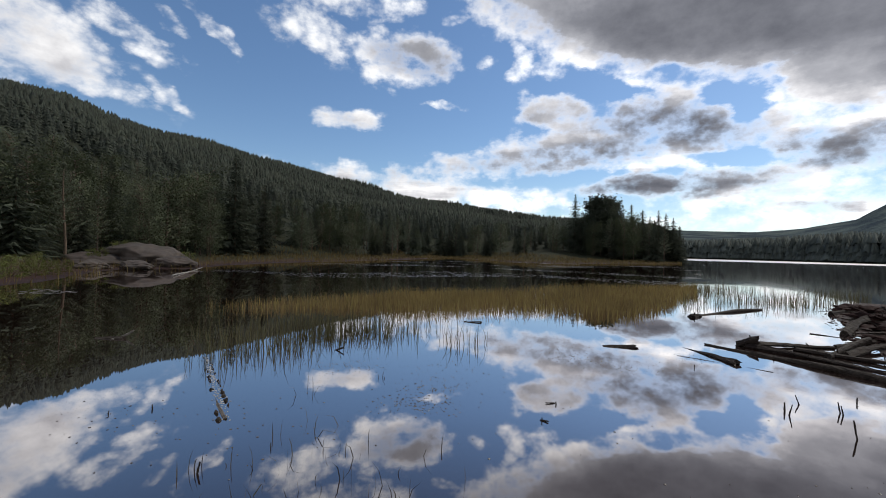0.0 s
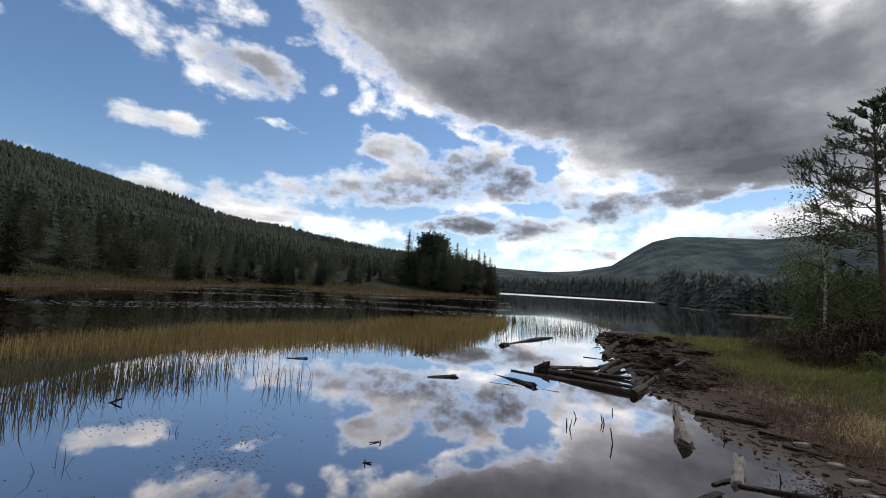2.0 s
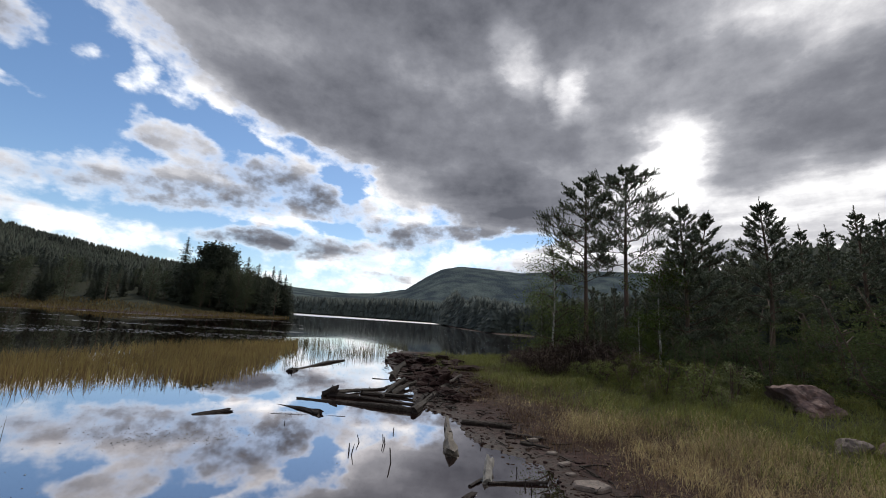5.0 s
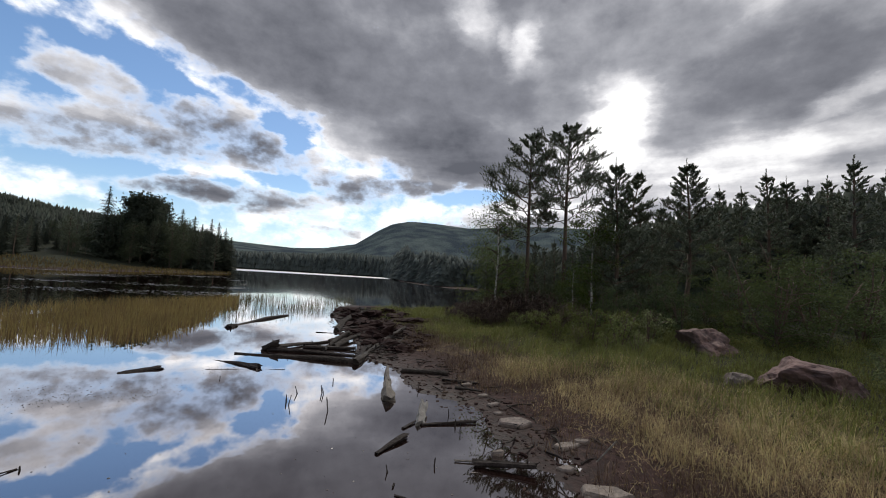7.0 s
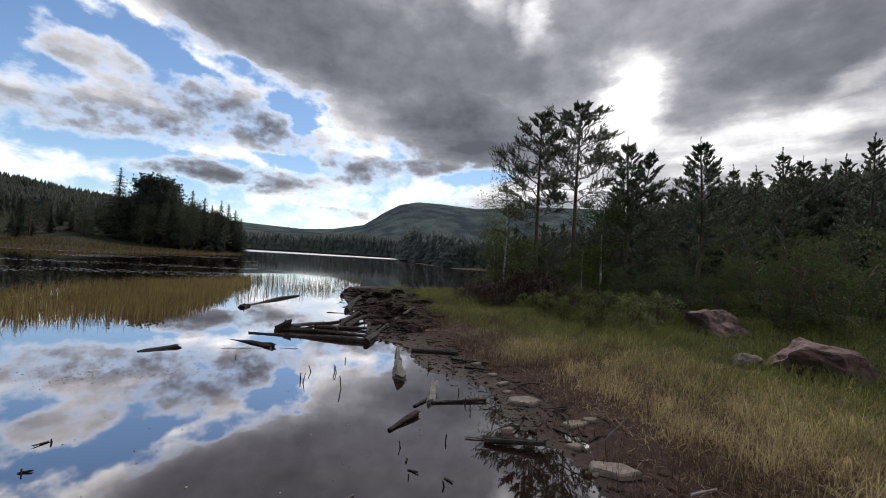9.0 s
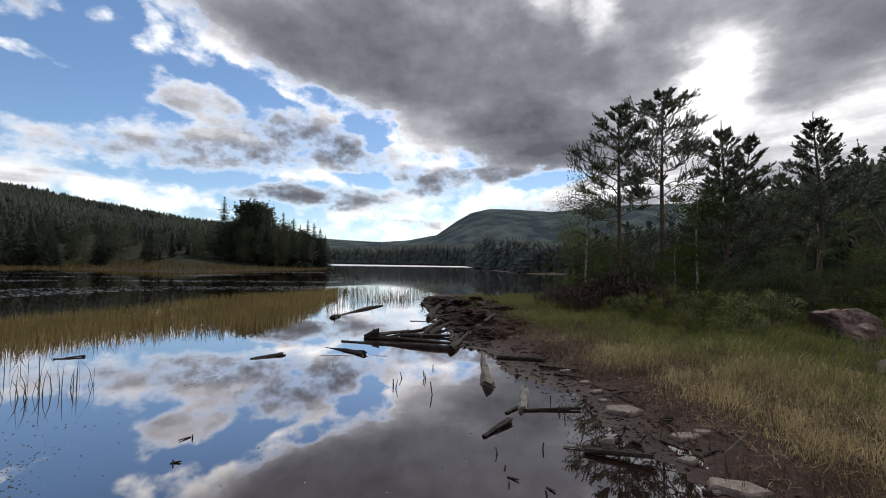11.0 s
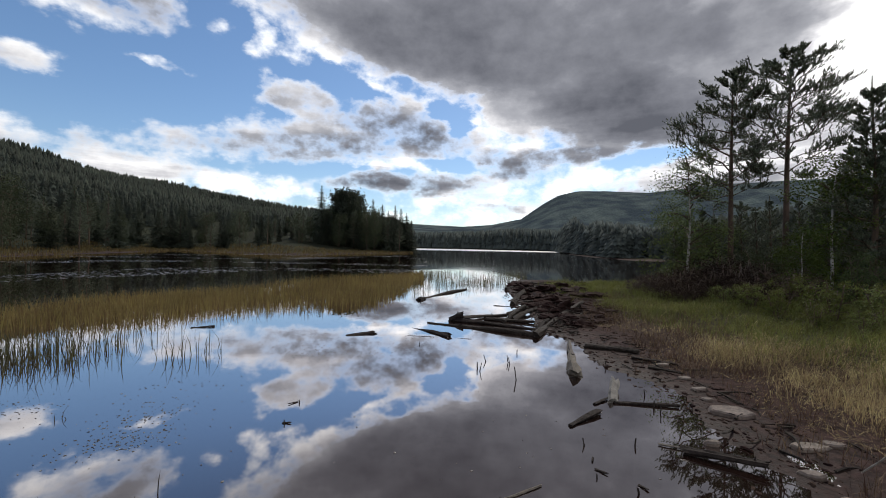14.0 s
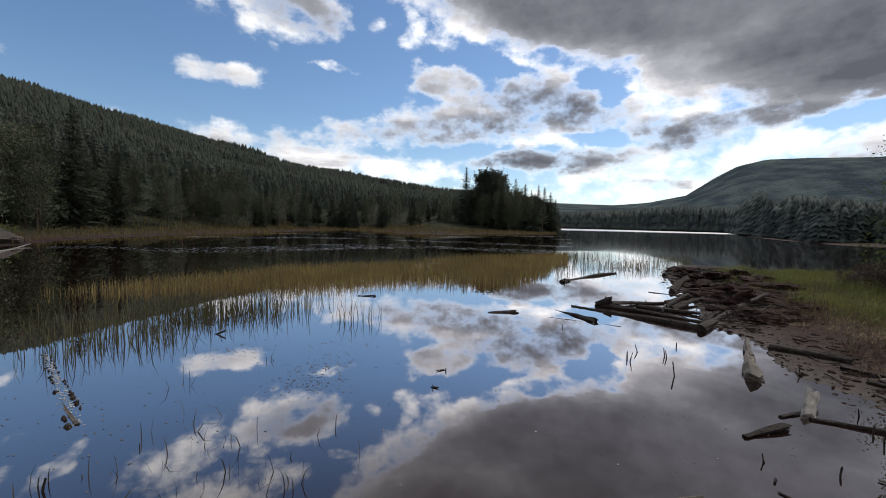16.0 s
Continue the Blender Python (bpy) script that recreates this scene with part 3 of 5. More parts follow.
def height(x, y):
    x, y = np.atleast_1d(np.asarray(x, float)), np.atleast_1d(np.asarray(y, float))
    r = np.hypot(x, y)
    az = np.degrees(np.arctan2(x, y))
    d = inland(x, y) + 0.22 * wave(x, y, 0.55, 1) * step(r, 1, 4) * step(60 - r, 0, 30)
    right = step(az, 30, 60) * step(150 - az, 0, 30) * step(120 - r, 0, 60)
    land = 0.015 + 0.055 * np.clip(d, 0, 6) + 0.05 * np.clip(d - 6, 0, 40)
    land += right * 0.05 * np.clip(d - 8, 0, 40)
    land += 0.025 * wave(x, y, 0.23, 2) * step(d, 0.2, 1.0) + 0.07 * wave(x, y, 0.9, 3) * step(d, 1, 4)
    land += 0.5 * wave(x, y, 9, 4) * step(d, 10, 40)
    # wooded hill
    top = np.interp(az, *zip(*HILL))
    crest = 900.0
    zc = np.maximum(2 + crest * np.tan(np.radians(top)) - 11, 1)
    s = np.clip((d - 12) / np.maximum(d - 12 + crest - r, 1), 0, 1)
    s = np.where(r >= crest, 1.0, s) * (d > 12)
    hill = zc * s ** 0.92 * step(r, 30, 100)
    hill = hill + 4 * wave(x, y, 38, 5) * step(s, 0.05, 0.3) * (zc > 20)
    hill = hill * (1 - 0.5 * step(r, 1000, 1500))
    # mountain beyond the lake
    mt = np.interp(az, *zip(*MOUNT))
    zm = 2 + 2600 * np.tan(np.radians(mt)) 
    far = zm * step(r, 1000, 2600) + (16 * wave(x, y, 170, 6) + 7 * wave(x, y, 61, 3)) * step(r, 1000, 1700) * step(2400 - r, 0, 900)
    far = far * (1 - 0.3 * step(r, 2700, 4400))
    land = land + np.maximum(hill, far)
    bed = -0.012 - 0.09 * np.clip(-d, 0, 18) + 0.022 * wave(x, y, 0.16, 5) * step(-d, 0.05, 0.3) * step(0.9 + d, 0, 0.5) * step(az, 44, 56)
    land -= 0.05 * np.clip(wave(x, y, 0.34, 8) - 0.15, 0, 1) * step(d, 0.05, 0.3) * step(1.6 - d, 0, 0.8) * step(az, 44, 56)
    return np.where(d > 0, land, bed)


def ground_z(x, y):
    return float(height(x, y)[0])


def build_ground():
    rings = [0.0]
    r = 0.6
    while r < 4600:
        rings.append(r)
        r *= 1.035 if r < 200 else 1.05
    az = np.concatenate([np.arange(-66, 118, 0.6), np.arange(118, 294, 4.0)])
    na = len(az)
    R, A = np.meshgrid(np.array(rings[1:]), np.radians(az), indexing="ij")
    X, Y = R * np.sin(A), R * np.cos(A)
    Z = height(X.ravel(), Y.ravel())
    D = inland(X.ravel(), Y.ravel())
    verts = np.column_stack([X.ravel(), Y.ravel(), Z])
    nr = len(rings) - 1
    i = np.arange((nr - 1) * na).reshape(nr - 1, na)
    j = np.roll(i, -1, axis=1)
    faces = np.stack([i, j, j + na, i + na], axis=-1).reshape(-1, 4)
    me = bpy.data.meshes.new("ground")
    verts = np.vstack([verts, [0, 0, ground_z(0, 0.01)]])
    me.from_pydata(verts.tolist(), [], faces.tolist() + [(len(verts) - 1, (k + 1) % na, k) for k in range(na)])
    me.materials.append(M_GROUND)
    # far slope, its haze painted into the base colour
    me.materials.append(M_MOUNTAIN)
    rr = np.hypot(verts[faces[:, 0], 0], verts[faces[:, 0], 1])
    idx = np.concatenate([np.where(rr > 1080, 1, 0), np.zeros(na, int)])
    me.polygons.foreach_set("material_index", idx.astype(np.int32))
    me.polygons.foreach_set("use_smooth", np.ones(len(idx), bool))
    at = me.attributes.new("inland", "FLOAT", "POINT")
    at.data.foreach_set("value", np.append(D, 1.0).astype(np.float32))
    me.update()
    # face up
    if me.polygons[0].normal.z < 0:
        me.flip_normals()
    thing("ground", me, None, "muddy grassy lake shore rising to wooded hills", "ground", "", "structure")


def build_water():
    n = 96
    verts = [(620 * math.sin(2 * math.pi * k / n), 620 * math.cos(2 * math.pi * k / n), 0.0) for k in range(n)]
    me = mesh_from("water", verts, [tuple(range(n - 1, -1, -1))], M_WATER)
    thing("water", me, None, "still dark peaty lake water mirroring the sky", "water", "", "structure")


build_ground()
build_water()

# ---- trees ----
def needle_shoot(soup, p, d, length, rng, n=9, wide=0.03):
    """A needled twig: narrow blades set round it, pointing forward."""
    side = d.orthogonal().normalized()
    up = d.cross(side)
    vs, fs = [], []
    for i in range(n):
        t = (i + 0.5) / n
        a = rng.random() * 6.283
        out = side * math.cos(a) + up * math.sin(a)
        base = p + d * (length * t * 0.85)
        tip = base + (d * 0.75 + out * 0.66) * (length * 0.42 * (1.15 - 0.4 * t))
        w = d.cross(out) * wide
        k = len(vs)
        vs += [base - w, base + w, tip]
        fs.append((k, k + 1, k + 2))
    soup.add(vs, fs)


def pine(seed, h, crown=0.35, spread=0.2, lean=(0, 0), dense=1.0, blade=0.03, shoots=10, twin=False, flat=0.0, needles=9, tall=False, bias=(0, 0)):
    """Scots pine: bare lower trunk, whorled limbs, upturned needled shoots. Returns trunk and crown meshes."""
    rng = random.Random(seed)
    wood, green = Soup(), Soup()
    stems = [(Vector((0, 0, -0.3)), h, 0.0)]
    if twin:
        stems.append((Vector((0.1, 0, h * 0.45)), h * 0.42, 0.32))
    for base, hh, tilt in stems:
        pts, rad = [], []
        n = 9
        for i in range(n):
            t = i / (n - 1)
            wob = 0.012 * h * math.sin(t * 5 + seed)
            pts.append(base + Vector((lean[0] * t * t * h + wob + tilt * t * hh, lean[1] * t * t * h + wob * 0.6, t * (hh + 0.3))))
            rad.append((0.0135 * h * (1 - t) ** 0.8 + 0.012) * (0.5 if tilt else 1))
        tube(wood, pts, rad, 7, 0.08, rng)

        def on(t):
            k = min(int(t * (n - 1)), n - 2)
            return pts[k].lerp(pts[k + 1], t * (n - 1) - k)
        limbs = int(46 * dense) if not tilt else int(20 * dense)
        start = crown if not tilt else 0.1
        for i in range(limbs):
            t = start + (1 - start) * ((i + rng.random()) / limbs) ** 0.85
            t = min(t, 0.985 if tall else 0.925)
            a = i * 2.4 + rng.uniform(-0.5, 0.5)
            rel = (t - start) / (1 - start)
            ln = h * spread * (0.07 + 1.1 * (1 - rel) ** 0.95) * rng.uniform(0.6, 1.2) * (1.0 if rel > 0.12 else 0.8)
            if tall:
                ln = h * spread * (0.16 + 0.98 * math.sin(math.pi * (0.24 + 0.76 * rel ** 1.1))) * rng.uniform(0.6, 1.15)
                ln *= 1 + bias[1] * math.cos(a - radians(bias[0])) * (1 - 0.8 * rel)
            if tilt:
                ln *= 0.6
            rise = (rng.uniform(-0.15, 0.6) if tall else rng.uniform(-0.05, 0.3)) + (0.25 if tall else 0.45) * rel + (0.5 if tall else 0.45) * rel ** 4 - flat * (1 - rel)
            if rel > 0.8:
                ln *= 1 - 1.6 * (rel - 0.8)
            p0 = on(t)
            d = Vector((math.cos(a), math.sin(a), rise)).normalized()
            lp, k = [p0], 4
            for s in range(1, k + 1):
                u = s / k
                lp.append(p0 + d * (ln * u) + Vector((0, 0, (0.05 if tall else 0.16) * ln * u * u)) + Vector((rng.uniform(-1, 1), rng.uniform(-1, 1), rng.uniform(-1, 1))) * (0.075 if tall else 0.04) * ln)
            tube(wood, lp, [0.011 * ln * (1 - 0.8 * s / k) + 0.006 for s in range(k + 1)], 4, 0, rng, False)
            m = max(3, int(shoots * (0.5 + ln / (h * spread)) * (0.8 + 0.4 * rng.random())))
            for s in range(m):
                u = (0.3 if tall else 0.18) + (0.7 if tall else 0.82) * ((s + rng.random()) / m) ** 0.8
                k2 = min(int(u * k), k - 1)
                q = lp[k2].lerp(lp[k2 + 1], u * k - k2)
                b = a + rng.choice((-1, 1)) * rng.uniform(0.3, 1.4 if tall else 1.1)
                td = Vector((math.cos(b), math.sin(b), rng.uniform(-0.1, 1.1) if tall else rng.uniform(0.0, 0.7))).normalized()
                tl = ln * (rng.uniform(0.2, 0.46) if tall else rng.uniform(0.15, 0.36)) * (1.15 - 0.5 * u)
                e = q + td * tl
                if needles > 12:
                    tube(wood, [q, e], [0.007, 0.004], 3, 0, rng, False)
                for g in range(5 if tall else 3):
                    w = q.lerp(e, 0.2 + 0.2 * g if tall else 0.35 + 0.32 * g)
                    sd = (td + Vector((rng.uniform(-0.7, 0.7), rng.uniform(-0.7, 0.7), rng.uniform(0.5, 1.5)))).normalized()
                    needle_shoot(green, w, sd, (rng.uniform(0.16, 0.27) if tall else rng.uniform(0.2, 0.36) * (1.05 - 0.5 * rel)) * (h / 9) ** 0.5, rng, needles, blade)
        for g in range(4):
            needle_shoot(green, on(0.90 + 0.032 * g), Vector((rng.uniform(-0.12, 0.12), rng.uniform(-0.12, 0.12), 1)).normalized(), ((0.03 if tall else 0.045) - 0.006 * g) * h, rng, 8 if tall else 14, blade)
    return wood.mesh("pine_trunk", M_BARK, True), green.mesh("pine_crown", M_NEEDLE)


def spruce(seed, h, width=0.17, layers=40, arms=14, material=None):
    """Spruce: drooping ragged tiers down to the ground."""
    rng = random.Random(seed)
    wood, green = Soup(), Soup()
    tube(wood, [Vector((0, 0, -0.4)), Vector((0, 0, h * 0.5)), Vector((0, 0, h * 0.97))], [0.014 * h, 0.008 * h, 0.01], 6, 0, rng)
    for i in range(layers):
        t = 0.05 + 0.94 * (i + rng.uniform(-0.3, 0.3)) / (layers - 1)
        t = min(max(t, 0.04), 0.985)
        r = (h * width * (1 - t) ** 0.8 + 0.012 * h) * rng.uniform(0.6, 1.2)
        for k in range(arms):
            a = k * 6.283 / arms + i * 1.1 + rng.uniform(-0.3, 0.3)
            ln = r * rng.uniform(0.45, 1.2)
            z = t * h + rng.uniform(-0.008, 0.008) * h
            d = Vector((math.cos(a), math.sin(a), 0))
            s = Vector((-math.sin(a), math.cos(a), 0))
            droop = ln * rng.uniform(0.12, 0.34)
            pts = [Vector((0, 0, z + 0.012 * h)), d * (ln * 0.5) + Vector((0, 0, z - droop * 0.7)), d * ln + Vector((0, 0, z - droop * 0.75))]
            # hanging and side twigs along the bough
            for g in range(5):
                u = 0.25 + 0.75 * (g + rng.random()) / 5
                q = pts[0].lerp(pts[1], u * 2) if u < 0.5 else pts[1].lerp(pts[2], u * 2 - 1)
                out = s * rng.choice((-1, 1)) * rng.uniform(0.1, 0.32) + d * rng.uniform(0.05, 0.3) - Vector((0, 0, rng.uniform(0.0, 0.24)))
                w = (d * 0.6 - s * 0.3) * (0.085 * ln + 0.04)
                green.add([q - w, q + w, q + out * ln], [(0, 1, 2)])
            w = s * (0.07 * ln + 0.04)
            green.add([pts[0], pts[1] + w, pts[2], pts[1] - w], [(0, 1, 2, 3)])
    return wood.mesh("spruce_trunk", M_BARK), green.mesh("spruce_crown", material or M_SPRUCE)


def leafy(seed, h, lumps, leaf, count, bark, material, trunk=True, low=0.3, wide=0.28, stems=1):
    """Birch or bush: stems, limbs and many small leaves in uneven clumps."""
    rng = random.Random(seed)
    wood, green, twigs = Soup(), Soup(), Soup()
    centres = []
    for s in range(stems):
        lean = Vector((rng.uniform(-1, 1), rng.uniform(-1, 1), 0)) * (0.05 if stems == 1 else 0.35) * h
        top = lean + Vector((0, 0, h * (1 if stems == 1 else rng.uniform(0.6, 1))))
        pts = [Vector((0, 0, -0.2)).lerp(top, t) + Vector((rng.uniform(-1, 1), rng.uniform(-1, 1), 0)) * 0.012 * h for t in (0, 0.25, 0.5, 0.75, 1)]
        if trunk:
            tube(wood, pts, [0.011 * h * (1 - 0.85 * t) + 0.006 for t in (0, 0.25, 0.5, 0.75, 1)], 6, 0, rng)
        for i in range(max(1, lumps // stems)):
            t = low + (1 - low) * rng.random()
            a = rng.random() * 6.283
            k = min(int(t * 4), 3)
            p0 = pts[k].lerp(pts[k + 1], t * 4 - k)
            rad = h * wide * (1.05 - 0.75 * abs(t - 0.5) * 1.2) * rng.uniform(0.3, 1.0)
            c = p0 + Vector((math.cos(a) * rad, math.sin(a) * rad, rad * rng.uniform(-0.05, 0.5)))
            tube(wood if bark != M_BIRCH else twigs, [p0, p0.lerp(c, 0.6) + Vector((0, 0, 0.03 * h)), c], [0.005 * h + 0.004, 0.003 * h + 0.003, 0.003], 4, 0, rng, False)
            centres.append((c, h * rng.uniform(0.05, 0.11)))
    for i in range(count):
        c, rr = centres[i % len(centres)]
        g = Vector((rng.uniform(-1, 1) + rng.uniform(-1, 1), rng.uniform(-1, 1) + rng.uniform(-1, 1), 0.7 * (rng.uniform(-1, 1) + rng.uniform(-1, 1)))) * rr
        p = c + g
        u = Vector((rng.gauss(0, 1), rng.gauss(0, 1), rng.gauss(0, 1))).normalized()
        v = u.orthogonal().normalized() * leaf * 0.32
        u = u * leaf * rng.uniform(0.6, 1.2)
        green.add([p - u * 0.5, p + v, p + u * 0.5, p - v], [(0, 1, 2, 3)])
    count = len(green.f)
    green.add(twigs.v, twigs.f)
    me = green.mesh("leaves", material)
    me.materials.append(M_BARK)
    me.polygons.foreach_set("material_index", [0] * count + [1] * (len(green.f) - count))
    return wood.mesh("stem", bark, True), me


def plant(name, meshes, x, y, turn, scale, label, category, group="", sink=0.0, parts=("trunk", "crown")):
    ob = new(name)
    ob.matrix_world = pose(x, y, ground_z(x, y) - sink, 0, 0, turn) @ Matrix.Diagonal((scale, scale, scale, 1))
    for n, me in zip(parts, meshes):
        part(n, me, ob)
    return tagged(ob, label, category, group)


# pines at the edge of the near wood
PINE_TALL = [pine(11, 10.0, 0.38, 0.20, (-0.01, 0.0), 0.95, 0.017, 12, flat=0.1, needles=14, tall=True, bias=(113, 0.18)), pine(23, 10.4, 0.46, 0.21, (0.01, -0.01), 0.9, 0.017, 12, flat=0.1, needles=14, tall=True, bias=(-71, 0.16))]
PINE_FULL = [pine(31, 7.4, 0.12, 0.25, (0, 0), 1.7, 0.016, 15, twin=True, needles=14), pine(37, 8.0, 0.25, 0.24, (0, 0), 1.6, 0.017, 15, needles=14), pine(41, 8.0, 0.15, 0.22, (0.01, 0.02), 1.5, 0.017, 13, needles=14)]
PINE_WOOD = [pine(43, 8.0, 0.25, 0.21, (0, 0.01), 1.5, 0.034, 9, needles=7), pine(47, 8.0, 0.12, 0.22, (0.01, 0.0), 1.6, 0.034, 9, needles=7), pine(48, 9.0, 0.3, 0.19, (0.01, 0.0), 1.45, 0.034, 9, needles=7)]


def stand_pine(meshes, az, r, top_el, label, group="", turn=None):
    p = polar(az, r)
    z0 = ground_z(p.x, p.y)
    top = 2.0 + r * math.tan(radians(top_el))
    made = max(max(v.co.z for v in meshes[1].vertices), 1)
    return plant("pine_tree", meshes, p.x, p.y, az * 7 % 360 if turn is None else turn, (top - z0) / made, label, "tree", group)


stand_pine(PINE_TALL[0], 66.6, 22.0, 20.6, "tall slender Scots pine with an open dark crown on the bank", turn=0)
stand_pine(PINE_TALL[1], 71.4, 22.5, 21.8, "tall Scots pine with long spreading upper limbs on the bank", turn=0)
stand_pine(PINE_FULL[0], 77.9, 18.5, 17.0, "bushy twin-topped Scots pine at the wood's edge", turn=-70)
stand_pine(PINE_FULL[1], 85.9, 20.0, 16.3, "full dark Scots pine at the wood's edge")
WOOD = "pines of the near wood"
wood_rng = random.Random(5)
for az, r, el in ((88.7, 26, 12.9), (90.8, 27, 12.6), (93.4, 28, 14.2), (95.0, 30, 13.2), (96.6, 31, 12.7), (100.3, 23, 14.6), (104, 22, 14.5), (108, 24, 14), (112, 23, 14.5), (83, 27, 11), (80.5, 28, 11.3), (75, 30, 8.2), (98.3, 30, 12.9), (102.5, 29, 13)):
    stand_pine(wood_rng.choice(PINE_WOOD + PINE_FULL[1:2]), az, r, el, "dark Scots pine among others in the near wood", WOOD)
for i in range(22):
    az, r = wood_rng.uniform(76, 128), wood_rng.uniform(27, 60)
    stand_pine(wood_rng.choice(PINE_WOOD), az, r, wood_rng.uniform(7.5, 11.5), "dark Scots pine among others in the near wood", WOOD)

for az, r, el in ((61.2, 24, 3.2), (62.6, 24, 5.0), (64.0, 23, 5.5), (65.2, 22, 4.5), (67.6, 24, 6.0), (69.0, 21, 5.2), (70.2, 24, 6.4), (72.6, 22, 6.2), (73.8, 20, 5.5), (75.4, 21, 7.5), (82.0, 19, 8.0), (80.0, 20, 7.0), (90.0, 19, 6.0), (98.5, 19, 7.0)):
    stand_pine(PINE_WOOD[1], az, r, el, "young bushy Scots pine under the tall pines", "young pines of the bank")

# birches and bushes below them
BIRCH = [leafy(51, 5.0, 34, 0.10, 4600, M_BIRCH, M_LEAF, low=0.15), leafy(52, 4.4, 30, 0.10, 4600, M_BIRCH, M_LEAF, low=0.1, wide=0.33)]
BUSH = [leafy(61, 2.2, 36, 0.06, 4200, M_BARK, M_BUSH, low=0.1, wide=0.4, stems=5), leafy(62, 2.4, 40, 0.06, 4600, M_BARK, M_BUSH, low=0.05, wide=0.45, stems=6), leafy(63, 1.0, 30, 0.05, 2200, M_BARK, M_SHRUB, low=0.1, wide=0.5, stems=6)]
BRUSH = [leafy(71, 1.1, 60, 0.05, 2200, M_BARK, M_BROWNLEAF, low=0.1, wide=0.55, stems=10)]
for az, r, s in ((62.6, 20.5, 1.1), (64.3, 23, 0.9), (75.0, 18.0, 0.85), (73.0, 17.0, 0.5), (61.0, 24, 0.8)):
    p = polar(az, r)
    plant("birch_tree", BIRCH[int(r) % 2], p.x, p.y, az * 11 % 360, s, "slender white-stemmed birch with thin green leaves", "tree", "birches of the bank")
for az, r, s, k in ((94.0, 14.5, 1.15, 1), (97.5, 15.5, 1.2, 0), (91.5, 16.5, 1.0, 1), (100.5, 16.5, 1.0, 1), (104.5, 10.5, 0.75, 0), (88.0, 17.5, 0.8, 0), (85.5, 16.0, 0.8, 1), (82.5, 17.0, 0.9, 0), (79.5, 16.0, 0.7, 1), (77.0, 16.5, 0.75, 0), (75.0, 20.5, 0.9, 1), (72.0, 21.0, 0.8, 0), (69.5, 20.0, 0.75, 1), (67.5, 21.5, 0.8, 0), (66.0, 23.5, 0.8, 1), (63.8, 22.5, 0.75, 0), (84.0, 21.5, 1.1, 1), (90, 21.5, 1.2, 0), (95.5, 20.5, 1.3, 1), (102, 20, 1.2, 0), (107, 18, 1.2, 1), (112, 17, 1.1, 0), (80, 22, 1.1, 0), (117, 16, 1.1, 1)):
    p = polar(az, r)
    plant("bush", BUSH[k], p.x, p.y, az * 13 % 360, s, "dense green leafy bush below the pines", "bush", "bushes of the bank", 0.1, ("stem", "foliage"))
for az, r, s in ((74, 12.6, 0.7), (77.5, 12.2, 0.6), (81, 12.0, 0.65), (71, 13.4, 0.8), (68.5, 14.2, 0.8), (75.5, 13.5, 1.1), (79, 13.2, 1.05), (82, 13.6, 1.1), (72.5, 14.8, 1.1), (66, 14.5, 0.7), (84, 16.5, 1.0), (90.5, 15.8, 1.0), (103, 11.5, 0.9), (106, 8.6, 1.0), (108, 9.5, 1.1)):
    p = polar(az, r)
    plant("low_shrub", BUSH[2], p.x, p.y, az * 17 % 360, s, "low green shrub in the shore grass", "shrub", "shrubs in the grass", 0.05, ("stem", "foliage"))
for az, r, s in ((62.5, 17.0, 1.0), (64.5, 16.0, 1.1), (66.5, 16.5, 1.2), (69.0, 16.0, 1.0), (61.0, 18.5, 0.9), (71.5, 15.8, 0.9), (67.5, 18.0, 1.3), (57.0, 17.5, 0.7), (58.6, 19.0, 0.9), (59.6, 17.0, 0.8), (60.2, 20.5, 1.0), (57.8, 21.0, 0.7), (61.5, 16.0, 1.1), (63.5, 18.5, 1.4), (65.5, 19.0, 1.5), (70.0, 17.5, 1.3), (73.0, 16.2, 1.1), (68.0, 14.9, 0.8), (62.8, 15.0, 0.8)):
    p = polar(az, r)
    plant("brushwood", BRUSH[0], p.x, p.y, az * 19 % 360, s, "tangle of reddish brown dead brushwood", "brushwood", "brushwood on the bank", 0.05, ("stem", "dead_foliage"))

# wood along the far left shore
SPRUCES = [spruce(81 + i, 18, 0.21 + 0.035 * (i % 3), 40, 16) for i in range(4)]
ROUND_MID = leafy(99, 16, 120, 0.75, 6500, M_BARK, M_SPRUCE, low=0.12, wide=0.27)
PINE_MID = [pine(91 + i, 17, 0.25, 0.19, (0, 0), 1.3, 0.09, 8, needles=7) for i in range(2)]
BIRCH_MID = [leafy(95, 12, 46, 0.3, 3200, M_BARK, M_MIDLEAF, low=0.12, wide=0.2), leafy(96, 11, 46, 0.3, 3200, M_BARK, M_MIDLEAF, low=0.06, wide=0.24)]
shore_rng = random.Random(9)
SHOREWOOD = "trees along the far shore"


